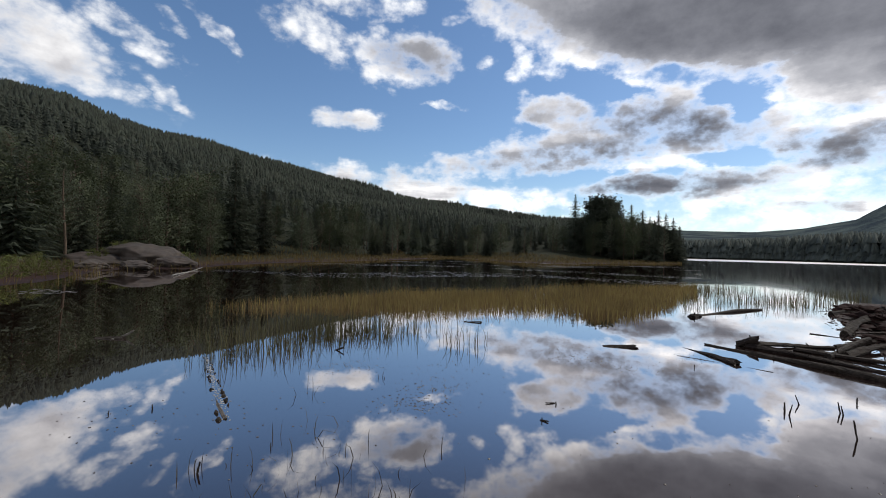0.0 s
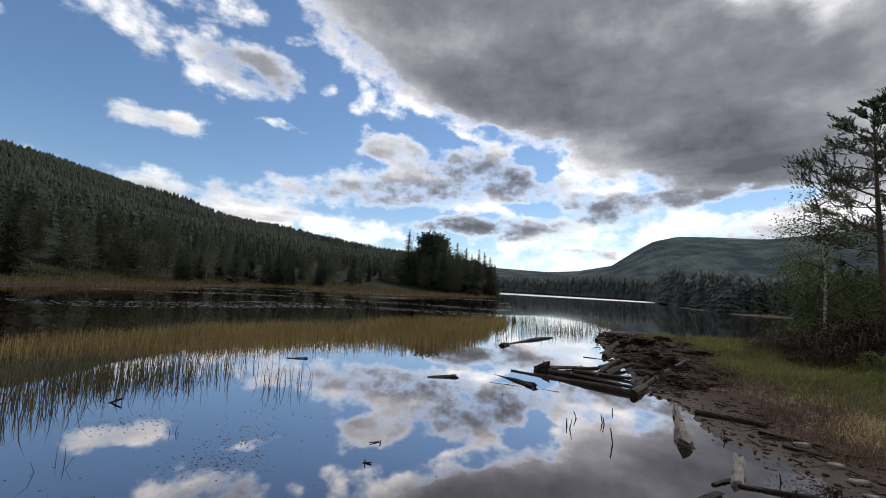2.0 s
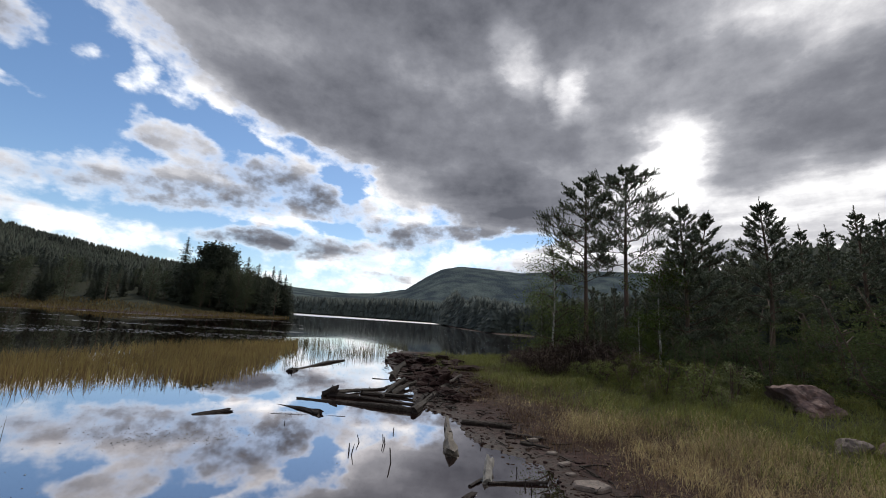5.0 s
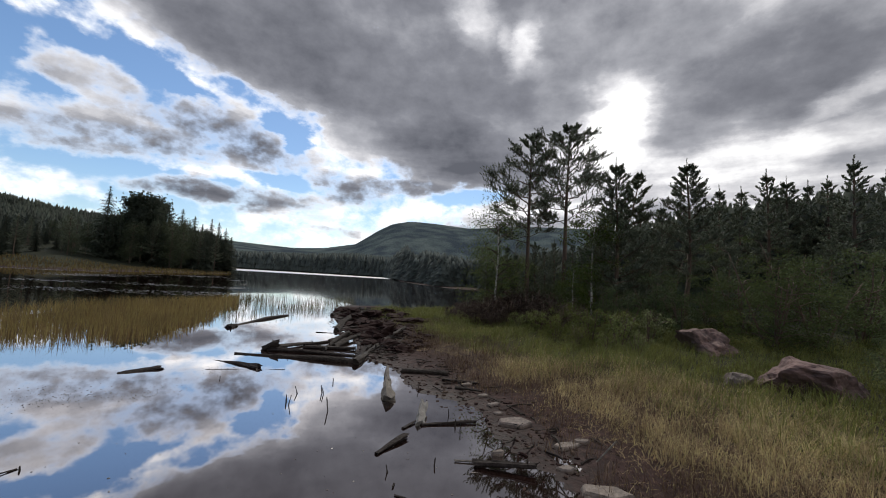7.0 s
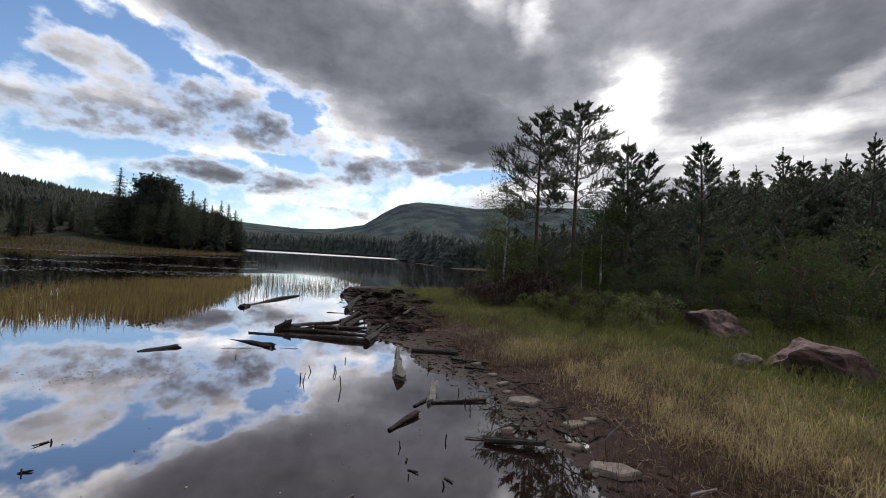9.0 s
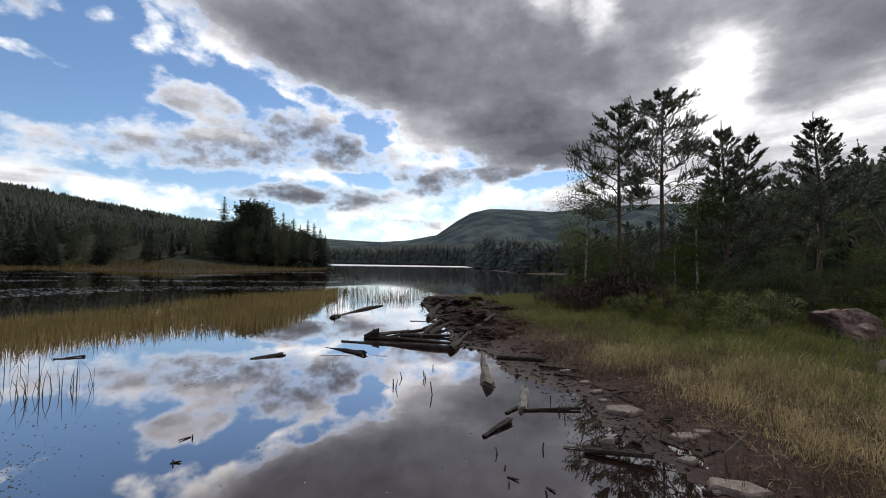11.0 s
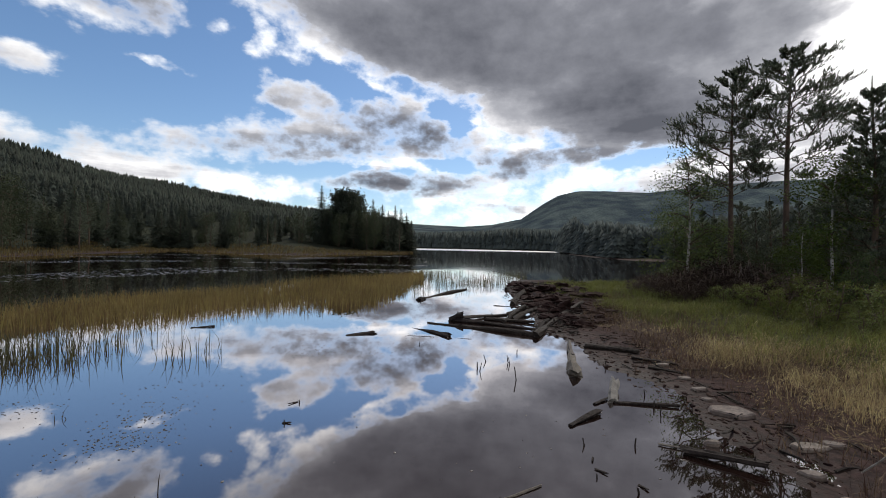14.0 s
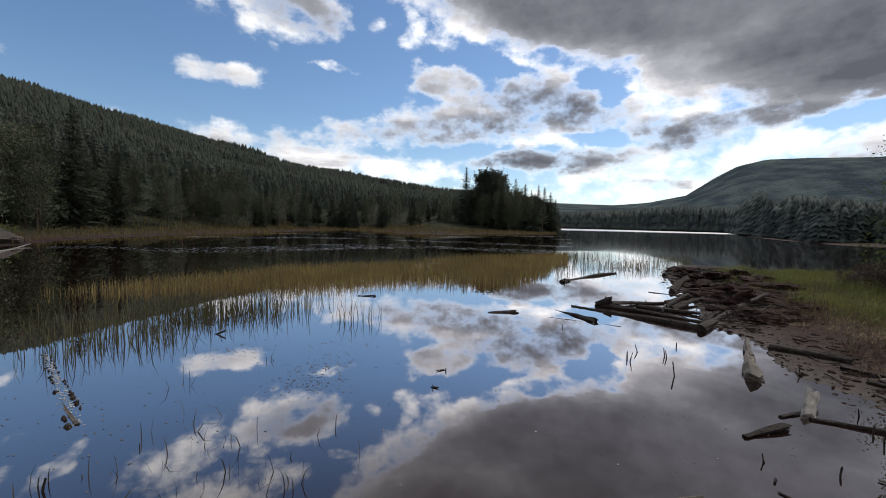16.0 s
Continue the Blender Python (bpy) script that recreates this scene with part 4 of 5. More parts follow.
def shore_tree(az, r, top=None, kind=None):
    p = polar(az, r)
    kind = kind or shore_rng.choice(("birch", "pine", "pine", "birch", "spruce") if az < -33 else ("spruce", "birch", "pine", "pine", "spruce"))
    made, meshes, label = {"spruce": (18, shore_rng.choice(SPRUCES), "dark pointed spruce at the edge of the far woods"), "round": (16.5, ROUND_MID, "broad round-crowned dark tree on the wooded point"), "pine": (17, shore_rng.choice(PINE_MID), "round-topped pine at the edge of the far woods"), "birch": (12, shore_rng.choice(BIRCH_MID), "pale green birch at the edge of the far woods")}[kind]
    z0 = ground_z(p.x, p.y)
    size = (2 + r * math.tan(radians(top)) - z0) / made if top else shore_rng.uniform(0.55, 0.95) * (1.15 if kind == "birch" else 1)
    plant("pine_tree" if kind == "round" else kind + "_tree", meshes, p.x, p.y, shore_rng.uniform(0, 360), size, label, "tree", SHOREWOOD, 0.2)


shore_tree(-30.9, 66, 11.7, "spruce")
for i in range(215):
    az = shore_rng.uniform(-60, 12)
    edge = float(np.interp(az, (-60, -52, -45, -41, -36, -32, -24, -15, -8, 0, 8, 14), (34, 38, 48, 52, 54, 60, 70, 84, 104, 118, 116, 116)))
    shore_tree(az, edge + shore_rng.uniform(0, 38), shore_rng.uniform(0.38, 0.74) * float(np.interp(az, *zip(*HILL))))
for az, r, s in ((-47.5, 32, 0.9), (-49, 31, 1.1), (-50.5, 30, 1.2), (-52, 29, 1.2), (-48.5, 34, 1.3), (-46.5, 35, 0.9), (-44, 44, 1.3), (-42, 47, 1.9), (-38.5, 47, 1.5), (-36, 45, 1.2), (-54, 29, 1.5)):
    p = polar(az, r)
    plant("low_shrub", BUSH[2], p.x, p.y, az * 17 % 360, s, "yellow green low shrub on the far bank", "shrub", "shrubs of the far bank", 0.05, ("stem", "foliage"))
# the point of land with its own trees
for az, r, top, kind in ((14.4, 128, 8.1, "spruce"), (17.8, 130, 7.4, "round"), (17.0, 134, 6.8, "round"), (18.6, 134, 6.9, "round"), (15.6, 132, 5.6, "birch"), (21.3, 130, 6.6, "spruce"), (22.6, 128, 5.9, "spruce"), (24.4, 130, 5.8, "spruce"), (25.2, 132, 5.4, "spruce"), (26.0, 134, 4.8, "spruce"), (26.7, 138, 3.8, "spruce")):
    shore_tree(az, r, top, kind)
for i in range(64):
    az = shore_rng.uniform(11, 27)
    shore_tree(az, shore_rng.uniform(121, 150), shore_rng.uniform(3.4, 5.4) - max(0, az - 24) * 0.7)


# ---- woods too many to count: one mesh each ----
def woods(name, xs, ys, hs, seed, material, tiers, arms, label):
    rng = np.random.default_rng(seed)
    n = len(xs)
    zs = height(xs, ys) - 0.5
    V, F, base = [], [], 0
    blunt = rng.random(n) ** 1.5
    for t in range(tiers):
        lo, hi = 0.08 + 0.84 * t / tiers, min(1.0, 0.08 + 0.84 * (t + 1.75) / tiers)
        rad = hs * (0.19 * (1 - t / tiers) ** (1 - 0.75 * blunt) + 0.03) * rng.uniform(0.8, 1.25, n)
        apex = np.stack([xs + rng.normal(0, 0.02, n) * hs, ys + rng.normal(0, 0.02, n) * hs, zs + hs * hi], -1)
        turn = rng.uniform(0, 6.28, n)
        ring = []
        for k in range(arms * 2):
            a = turn + k * math.pi / arms
            rr = rad * (1.0 if k % 2 == 0 else 0.55) * rng.uniform(0.75, 1.25, n)
            ring.append(np.stack([xs + rr * np.cos(a), ys + rr * np.sin(a), zs + hs * (lo - (0.02 if k % 2 == 0 else -0.03))], -1))
        block = np.stack([apex] + ring, 1)
        m = block.shape[1]
        V.append(block.reshape(-1, 3))
        idx = base + np.arange(n)[:, None] * m
        for k in range(arms * 2):
            F.append(np.concatenate([idx, idx + 1 + k, idx + 1 + (k + 1) % (arms * 2)], 1))
        base += n * m
    me = mesh_from(name, np.vstack(V), np.vstack(F), material, True)
    thing(name, me, None, label, "woods", "", "stuff")


def hill_woods():
    rng = np.random.default_rng(3)
    n = 44000
    az = rng.uniform(-66, 29, n)
    r = np.sqrt(rng.uniform(60 ** 2, 1010 ** 2, n))
    xs, ys = r * np.sin(np.radians(az)), r * np.cos(np.radians(az))
    d = inland(xs, ys)
    keep = (d > 40) & ~((az > 12) & (r < 155)) & (rng.random(n) < np.clip(1.2 - r / 1600, 0.3, 1))
    keep &= ~((az > 25.5) & (r < 520))
    xs, ys = xs[keep], ys[keep]
    hs = rng.uniform(5, 10, len(xs)) * (1 + 0.25 * wave(xs, ys, 30, 2)) * np.clip(np.hypot(xs, ys) / 420, 0.85, 1.5)
    near = np.hypot(xs, ys) < 260
    woods("hill_woods_near", xs[near], ys[near], hs[near], 1, M_WOODS, 9, 6, "dark mixed conifer wood on the lower hillside")
    woods("hill_woods", xs[~near], ys[~near], hs[~near], 2, M_WOODS, 2, 4, "dark conifer wood covering the hillside to its ridge")


def far_woods():
    rng = np.random.default_rng(4)
    n = 5200
    az = rng.uniform(26.5, 64, n)
    edge = np.interp(az, (26, 28.6, 38, 46.4, 48, 50, 54, 60, 64), (558, 552, 478, 401, 232, 156, 101, 101, 84))
    r = edge + 4 + rng.exponential(60, n)
    xs, ys = r * np.sin(np.radians(az)), r * np.cos(np.radians(az))
    el = np.interp(az, (26, 36, 42, 47, 49, 50.5, 52, 58, 64), (2.0, 2.4, 2.9, 2.6, 4.6, 3.4, 4.1, 3.4, 4.2))
    top = 2 + np.minimum(r, edge * 1.3) * np.tan(np.radians(el + 0.15)) - height(xs, ys)
    hs = np.clip(top, 4, 30) * rng.uniform(0.55, 1.02, n)
    near = r < 270
    woods("far_shore_woods", xs[~near], ys[~near], hs[~near], 5, M_FARWOODS, 3, 4, "distant dark conifer wood beyond the lake")
    woods("side_shore_woods", xs[near], ys[near], hs[near], 8, M_FARWOODS, 8, 6, "dark conifer wood along the side of the lake")


def bank_woods():
    rng = np.random.default_rng(6)
    n = 2500
    az, r = rng.uniform(60.6, 130, n), rng.uniform(26, 100, n)
    r = np.where(az > 74, np.maximum(r, 31), np.minimum(r, 27 + (az - 60) * 1.5))
    xs, ys = r * np.sin(np.radians(az)), r * np.cos(np.radians(az))
    keep = inland(xs, ys) > 1.5
    az, r, xs, ys = az[keep], r[keep], xs[keep], ys[keep]
    n = len(xs)
    top = 2 + r * np.tan(np.radians(np.interp(az, (60, 62, 66, 72, 76, 82, 90, 100, 130), (2.5, 4.2, 5.4, 5.8, 7.5, 9.8, 11.4, 11.8, 11.5)))) - height(xs, ys)
    woods("bank_woods", xs, ys, np.clip(top, 2, 18) * rng.uniform(0.6, 1.02, n), 7, M_WOODS, 6, 5, "dark pine wood filling the bank behind the nearest trees")


hill_woods()
far_woods()
bank_woods()

# ---- grasses, reeds and floating leaves ----
def blades(name, xs, ys, zs, hs, wide, lean, material, label, category, seed, wind=(0, 0)):
    """Bent grass blades as one mesh."""
    rng = np.random.default_rng(seed)
    n = len(xs)
    a = rng.uniform(0, 6.28, n)
    b = rng.uniform(0, 6.28, n)
    ln = lean * rng.gamma(2.0, 0.5, n)
    dx, dy = ln * np.cos(b) + wind[0], ln * np.sin(b) + wind[1]
    w = wide * rng.uniform(0.6, 1.3, n)
    wx, wy = w * np.cos(a), w * np.sin(a)
    P = []
    for t, k in ((0.0, 1.0), (0.55, 0.8)):
        bend = t * t
        cx, cy, cz = xs + dx * hs * bend, ys + dy * hs * bend, zs + hs * t
        P += [np.stack([cx - wx * k, cy - wy * k, cz], -1), np.stack([cx + wx * k, cy + wy * k, cz], -1)]
    P.append(np.stack([xs + dx * hs, ys + dy * hs, zs + hs * (1 - 0.35 * np.minimum(np.hypot(dx, dy), 1.2) ** 2)], -1))
    V = np.stack(P, 1).reshape(-1, 3)
    i = np.arange(n)[:, None] * 5
    F = [list(f) for f in np.concatenate([i, i + 1, i + 3, i + 2], 1).tolist()] + np.concatenate([i + 2, i + 3, i + 4], 1).tolist()
    me = mesh_from(name, V, F, material)
    return thing(name, me, None, label, category, "", "stuff")


def spread(n, az0, az1, r0, r1, seed):
    rng = np.random.default_rng(seed)
    az = np.radians(rng.uniform(az0, az1, n))
    r = np.sqrt(rng.uniform(r0 * r0, r1 * r1, n))
    return r * np.sin(az), r * np.cos(az), rng


def bed_edge(az):
    """Near and far edge of the sedge bed."""
    near = np.interp(az, (-34, -30, -24, -18, -8, 2, 13, 18, 22, 26, 28.5), (14.2, 13.4, 12.4, 12.0, 11.9, 11.8, 12.2, 12.9, 14.2, 17.5, 22))
    far = np.interp(az, (-34, -30, -18, -8, 3, 14, 21, 28.5), (14.6, 15.2, 16.6, 17.9, 18.6, 22.4, 25.5, 29.5))
    return near, far


def reeds():
    xs, ys, rng = spread(170000, -34, 28.5, 10.5, 30.5, 21)
    az, r = np.degrees(np.arctan2(xs, ys)), np.hypot(xs, ys)
    near, far = bed_edge(az)
    near = near + 0.7 * wave(xs, ys, 0.9, 3) + 0.8 * wave(xs, ys, 2.6, 1)
    inside = np.minimum(r - near, far - r)
    keep = rng.random(len(xs)) < np.clip(0.05 + inside / 1.9, 0, 1) * (inside > -0.9) * (0.62 + 0.38 * wave(xs, ys, 1.4, 2))
    xs, ys, r = xs[keep], ys[keep], r[keep]
    hs = rng.uniform(0.28, 0.58, len(xs)) * (0.9 + 0.2 * wave(xs, ys, 2.2, 4))
    blades("sedge_bed", xs, ys, np.full(len(xs), -0.03), hs, 0.0065, 0.22, M_REED, "dense bed of olive yellow sedge standing in the lake", "reeds", 22)
    # thin stand beside the open channel
    xs, ys, rng = spread(5200, 27, 43, 16.5, 31, 23)
    keep = (rng.random(len(xs)) < np.clip(0.35 + 0.9 * wave(xs, ys, 1.1, 5), 0, 1)) & (np.degrees(np.arctan2(xs, ys)) < 29 + (np.hypot(xs, ys) - 15) * 1.5)
    xs, ys = xs[keep], ys[keep]
    blades("thin_reeds", xs, ys, np.full(len(xs), -0.03), rng.uniform(0.25, 0.6, len(xs)), 0.006, 0.16, M_REEDGREEN, "thin scattered reeds standing in bright open water", "reeds", 24)
    # loose green stems before the bed
    cx, cy = [], []
    for k, (az, r, s, m) in enumerate(((-29, 8.7, 0.45, 120), (-26.5, 8.2, 0.4, 90), (-23, 9.0, 0.45, 110), (-20, 9.8, 0.4, 260), (-17.5, 9.7, 0.5, 230), (-14, 9.9, 0.5, 170), (-11.5, 9.3, 0.45, 60), (-31, 10.0, 0.5, 90), (-8.5, 10.3, 0.5, 60), (-3, 8.4, 0.12, 7), (-1.5, 8.3, 0.1, 6), (0.6, 8.5, 0.12, 8), (2, 8.6, 0.08, 5), (-25, 10.6, 0.6, 140), (-32.5, 7.9, 0.3, 40))):
        g, m = np.random.default_rng(100 + k), max(4, int(m * 1.1))
        p = polar(az, r)
        cx.append(p.x + g.normal(0, s, m))
        cy.append(p.y + g.normal(0, s * 0.9, m))
    xs, ys = np.concatenate(cx), np.concatenate(cy)
    rng = np.random.default_rng(26)
    blades("loose_reeds", xs, ys, np.full(len(xs), -0.03), rng.uniform(0.2, 0.55, len(xs)), 0.006, 0.24, M_REEDGREEN, "loose bent green reed stems in open water", "reeds", 25)
    # dead stems near the shore
    cx, cy = [], []
    for k, (x, y, s, m) in enumerate(((-1.5, 3.5, 0.28, 26), (-1.1, 3.3, 0.3, 22), (-2.3, 3.3, 0.1, 5), (-2.2, 5.3, 0.1, 4), (-1.36, 6.05, 0.05, 4), (-0.6, 3.2, 0.3, 10), (-1.9, 4.2, 0.2, 6))):
        g = np.random.default_rng(200 + k)
        cx.append(x + g.normal(0, s, m))
        cy.append(y + g.normal(0, s, m))
    xs, ys = np.concatenate(cx), np.concatenate(cy)
    rng = np.random.default_rng(28)
    blades("dead_stems", xs, ys, np.full(len(xs), -0.02), rng.uniform(0.05, 0.24, len(xs)), 0.0045, 0.45, M_DEAD, "dark dead water plant stems poking out of the lake", "stems", 27)


def bank_grass():
    def zone(n, az0, az1, r0, r1, seed, lo, hi, keepf):
        xs, ys, rng = spread(n, az0, az1, r0, r1, seed)
        mud = np.interp(np.degrees(np.arctan2(xs, ys)), (48, 57, 63, 70, 90), (1.3, 1.0, 0.5, 0.15, 0.0))
        d = inland(xs, ys) - mud + 0.45 * wave(xs, ys, 0.7, 2) + 0.3 * wave(xs, ys, 0.28, 6)
        tuft = 0.5 + 0.3 * wave(xs, ys, 0.17, 4) + 0.3 * wave(xs, ys, 0.42, 7)
        keep = (d > lo) & (d < hi) & (rng.random(n) < keepf(d, tuft))
        return xs[keep], ys[keep], tuft[keep], d[keep], rng
    xs, ys, tuft, d, rng = zone(190000, 52, 125, 3.2, 15, 31, 0.95, 7.0, lambda d, k: np.clip((d - 0.9) / 1.3, 0.03, 1) * np.clip(1.4 - (d - 1.8) / 2.7, 0, 1) * np.clip(0.2 + 1.1 * k, 0, 1))
    keep = rng.random(len(xs)) < np.clip((10.8 - np.hypot(xs, ys)) / 2.5, 0.04, 1)
    xs, ys, tuft, d = xs[keep], ys[keep], tuft[keep], d[keep]
    hs = rng.uniform(0.10, 0.26, len(xs)) * (0.55 + 0.9 * np.clip(tuft, 0, 1)) * np.clip(0.6 + d / 4, 0.6, 1.2)
    blades("dry_grass", xs, ys, height(xs, ys) - 0.01, hs, 0.0033, 0.95, M_DRY, "pale yellow matted dry grass along the muddy shore", "grass", 32, (0.15, -0.1))
    # straw lying flat at the edge of the mud
    xs, ys, tuft, d, rng = zone(26000, 52, 125, 3.2, 12, 35, 0.45, 2.6, lambda d, k: np.clip(0.1 + 0.8 * k, 0, 1))
    blades("flattened_straw", xs, ys, height(xs, ys), rng.uniform(0.03, 0.10, len(xs)), 0.003, 2.6, M_DRY, "flattened pale straw on the mud", "grass", 36)
    # brown dead herbs among it
    xs, ys, tuft, d, rng = zone(120000, 46, 125, 3.2, 17, 37, 0.1, 4.5, lambda d, k: np.clip(1.3 - 1.6 * k, 0, 1) * np.clip(1.2 - np.abs(d - 1.4) / 2.4, 0, 1))
    blades("dead_herbs", xs, ys, height(xs, ys) - 0.01, rng.uniform(0.10, 0.27, len(xs)), 0.0035, 0.8, M_HERB, "brown withered herbs at the edge of the mud", "grass", 38)
    xs, ys, tuft, d, rng = zone(190000, 44, 128, 4.5, 24, 33, 0.5, 12, lambda d, k: np.clip(0.35 + 0.9 * k, 0, 1))
    edge = np.clip(2.5 - 0.34 * np.clip(np.hypot(xs, ys) - 7.5, 0, 9), 0.3, 2.5)
    keep = rng.random(len(xs)) < np.clip((d - edge) / 2.0, 0, 1)
    xs, ys, tuft = xs[keep], ys[keep], tuft[keep]
    hs = rng.uniform(0.16, 0.36, len(xs)) * (0.6 + 0.8 * np.clip(tuft, 0, 1))
    blades("green_grass", xs, ys, height(xs, ys) - 0.01, hs, 0.0048, 0.85, M_GREEN, "tall tussocky green and yellow grass on the bank", "grass", 34, (0.1, -0.1))


def marsh():
    n = 60000
    xs, ys, rng = spread(n, -60, 27, 24, 150, 41)
    d = inland(xs, ys) + 2.5 * wave(xs, ys, 7, 1)
    az = np.degrees(np.arctan2(xs, ys))
    keep = (d > -1.0) & (d < np.interp(az, (-60, -45, -41, -36, -30, 13, 20, 27), (9, 9, 2, 2, 16, 16, 9, 6)))
    xs, ys, d = xs[keep], ys[keep], d[keep]
    blades("marsh_grass", xs, ys, height(xs, ys) - 0.05, rng.uniform(0.35, 0.8, len(xs)), 0.0005 * np.hypot(xs, ys), 0.35, M_MARSH, "yellow brown marsh grass along the far shore", "grass", 42)


def pads(name, xs, ys, size, seed, material, label):
    rng = np.random.default_rng(seed)
    V, F = [], []
    for x, y in zip(xs, ys):
        s = size * rng.uniform(0.4, 1.4)
        k = len(V)
        m = 6
        ph, ex = rng.uniform(0, 6.28), rng.uniform(0.45, 1)
        c, sn = math.cos(ph), math.sin(ph)
        for j in range(m):
            a = j * 6.283 / m
            rr = s * rng.uniform(0.75, 1.2)
            u, v = rr * math.cos(a), rr * ex * math.sin(a)
            V.append((x + u * c - v * sn, y + u * sn + v * c, 0.002))
        V.append((x, y, 0.006 + 0.01 * s))
        F += [(k + j, k + (j + 1) % m, k + m) for j in range(m)]
    thing(name, mesh_from(name, V, F, material), None, label, "floating plants", "", "stuff")


def floating():
    # drifts of floating leaves on the dark middle water
    xs, ys, rng = spread(90000, -50, 29, 21, 88, 51)
    az, r = np.degrees(np.arctan2(xs, ys)), np.hypot(xs, ys)
    band = np.sin(r / 2.6 + 2.2 * np.sin(xs / 17 + 1) + 1.4 * np.sin(xs / 6.3 + r / 9)) + 0.7 * wave(xs, ys, 3.1, 2)
    keep = (inland(xs, ys) < -2) & (band > 0.85 - 0.3 * (az > 0)) & (rng.random(len(xs)) < 0.5 + 0.4 * wave(xs, ys, 1.3, 9)) & (r > bed_edge(az)[1] + 3)
    pads("floating_leaf_drifts", xs[keep], ys[keep], 0.10, 52, M_PAD, "pale drifts of floating leaves on the dark water")
    # pale flecks caught along the sunken log
    rng = np.random.default_rng(56)
    t = rng.random(240)
    xs = -2.71 - 1.82 * t + rng.normal(0, 1, 240) * (0.05 - 0.035 * t)
    ys = 4.38 + 2.38 * t + rng.normal(0, 1, 240) * (0.04 - 0.03 * t)
    pads("foam_flecks", xs, ys, 0.013, 57, M_FOAM, "pale foam flecks caught along a sunken log")
    cx, cy = [], []
    for k, (x, y, s, m) in enumerate(((-0.64, 5.1, 0.3, 60), (-0.48, 5.76, 0.28, 40), (-1.95, 6.58, 0.35, 40), (-0.2, 6.6, 0.4, 16), (-3.9, 4.4, 0.5, 10), (1.9, 7.6, 0.3, 30), (2.6, 7.2, 0.35, 30), (1.6, 8.2, 0.4, 25), (-2.5, 4.2, 0.9, 24), (0.6, 4.6, 0.9, 8), (3.0, 3.0, 1.2, 14), (4.2, 7.9, 0.3, 20))):
        m = m * 3
        g = np.random.default_rng(300 + k)
        cx.append(x + g.normal(0, s, m))
        cy.append(y + g.normal(0, s * 0.7, m))
    pads("floating_bits", np.concatenate(cx), np.concatenate(cy), 0.011, 53, M_PAD, "scattered small leaves and bits floating on the water")


reeds()
bank_grass()
marsh()
floating()

# ---- driftwood ----
def log_mesh(length, r0, r1, seed, material, bend=0.012, jag=0.5, stubs=0, sides=10):
    """A worn log along +x with split ends and knots."""
    rng = random.Random(seed)
    s = Soup()
    n = max(6, min(24, int(length / 0.09)))
    rings = []
    for i in range(n + 1):
        t = i / n
        r = r0 + (r1 - r0) * t
        r *= 1 + 0.2 * math.sin(t * 9 + seed) * math.sin(t * 4 + 2 * seed) + rng.uniform(-0.04, 0.04)
        cy, cz = bend * length * math.sin(t * 3.1), bend * length * 0.5 * math.sin(t * 4.3 + seed)
        ring = []
        for k in range(sides):
            a = 2 * math.pi * k / sides
            rr = r * (1 + 0.2 * math.sin(a * 2 + seed + t * 0.9) + 0.16 * math.sin(a * 4 + 2.1 * seed + t * 0.6) + rng.uniform(-0.13, 0.13))
            x = t * length
            if i == 0:
                x -= rng.random() * jag * r * 2.2
            if i == n:
                x += rng.random() * jag * r * 3.5
            ring.append(Vector((x, cy + rr * math.cos(a), cz + rr * math.sin(a))))
        rings.append(ring)
    faces = []
    for i in range(n):
        for k in range(sides):
            a, b = i * sides + k, i * sides + (k + 1) % sides
            faces.append((a, b, b + sides, a + sides))
    verts = [v for ring in rings for v in ring]
    for first, ring, sign in ((0, rings[0], 1), (n * sides, rings[-1], -1)):
        c = sum(ring, Vector()) / sides + Vector((sign * 0.25 * r0, 0, 0))
        verts.append(c)
        ci = len(verts) - 1
        for k in range(sides):
            f = (first + (k + 1) % sides, first + k, ci)
            faces.append(f if sign > 0 else f[::-1])
    s.add(verts, faces)
    knots = []
    for j in range(stubs):
        k = Soup()
        t = rng.uniform(0.15, 0.9)
        a = rng.uniform(0, 6.28)
        p = Vector((t * length, 0, 0))
        d = Vector((rng.uniform(-0.3, 0.6), math.cos(a), abs(math.sin(a)))).normalized()
        ln = rng.uniform(1.2, 2.2) * r0
        tube(k, [p, p + d * ln * 0.6, p + d * ln], [0.3 * r0, 0.22 * r0, 0.08 * r0], 6, 0.15, rng)
        knots.append(k.mesh("branch_stub", material))
    return s.mesh("log", material, False), knots


log_count = [0]


def log(a, b, r0, r1, label, material=None, name="log", stubs=1, bend=0.012, jag=0.6, flat=1.0, group="driftwood"):
    a, b = Vector(a), Vector(b)
    if group == "driftwood" and a.y > 6.5:
        a.z, b.z = a.z * 0.6 - 0.02, b.z * 0.7 - 0.02
        bend = max(bend, 0.02)
    log_count[0] += 1
    k = 0.46 if r0 > 0.09 else 0.75
    me, knots = log_mesh((b - a).length, r0 * k, r1 * k, log_count[0] * 3 + 1, material or M_WETLOG, bend, jag, stubs)
    d = (b - a).normalized()
    y = Vector((0, 0, 1)).cross(d).normalized()
    m = Matrix.Identity(4)
    for i, c in enumerate((d, y, d.cross(y))):
        m[0][i], m[1][i], m[2][i] = c
    m.translation = a
    ob = thing(name, me, m @ Matrix.Diagonal((1, 1, flat, 1)), label, "log", group)
    for k in knots:
        part("branch_stub", k, ob)
    return ob


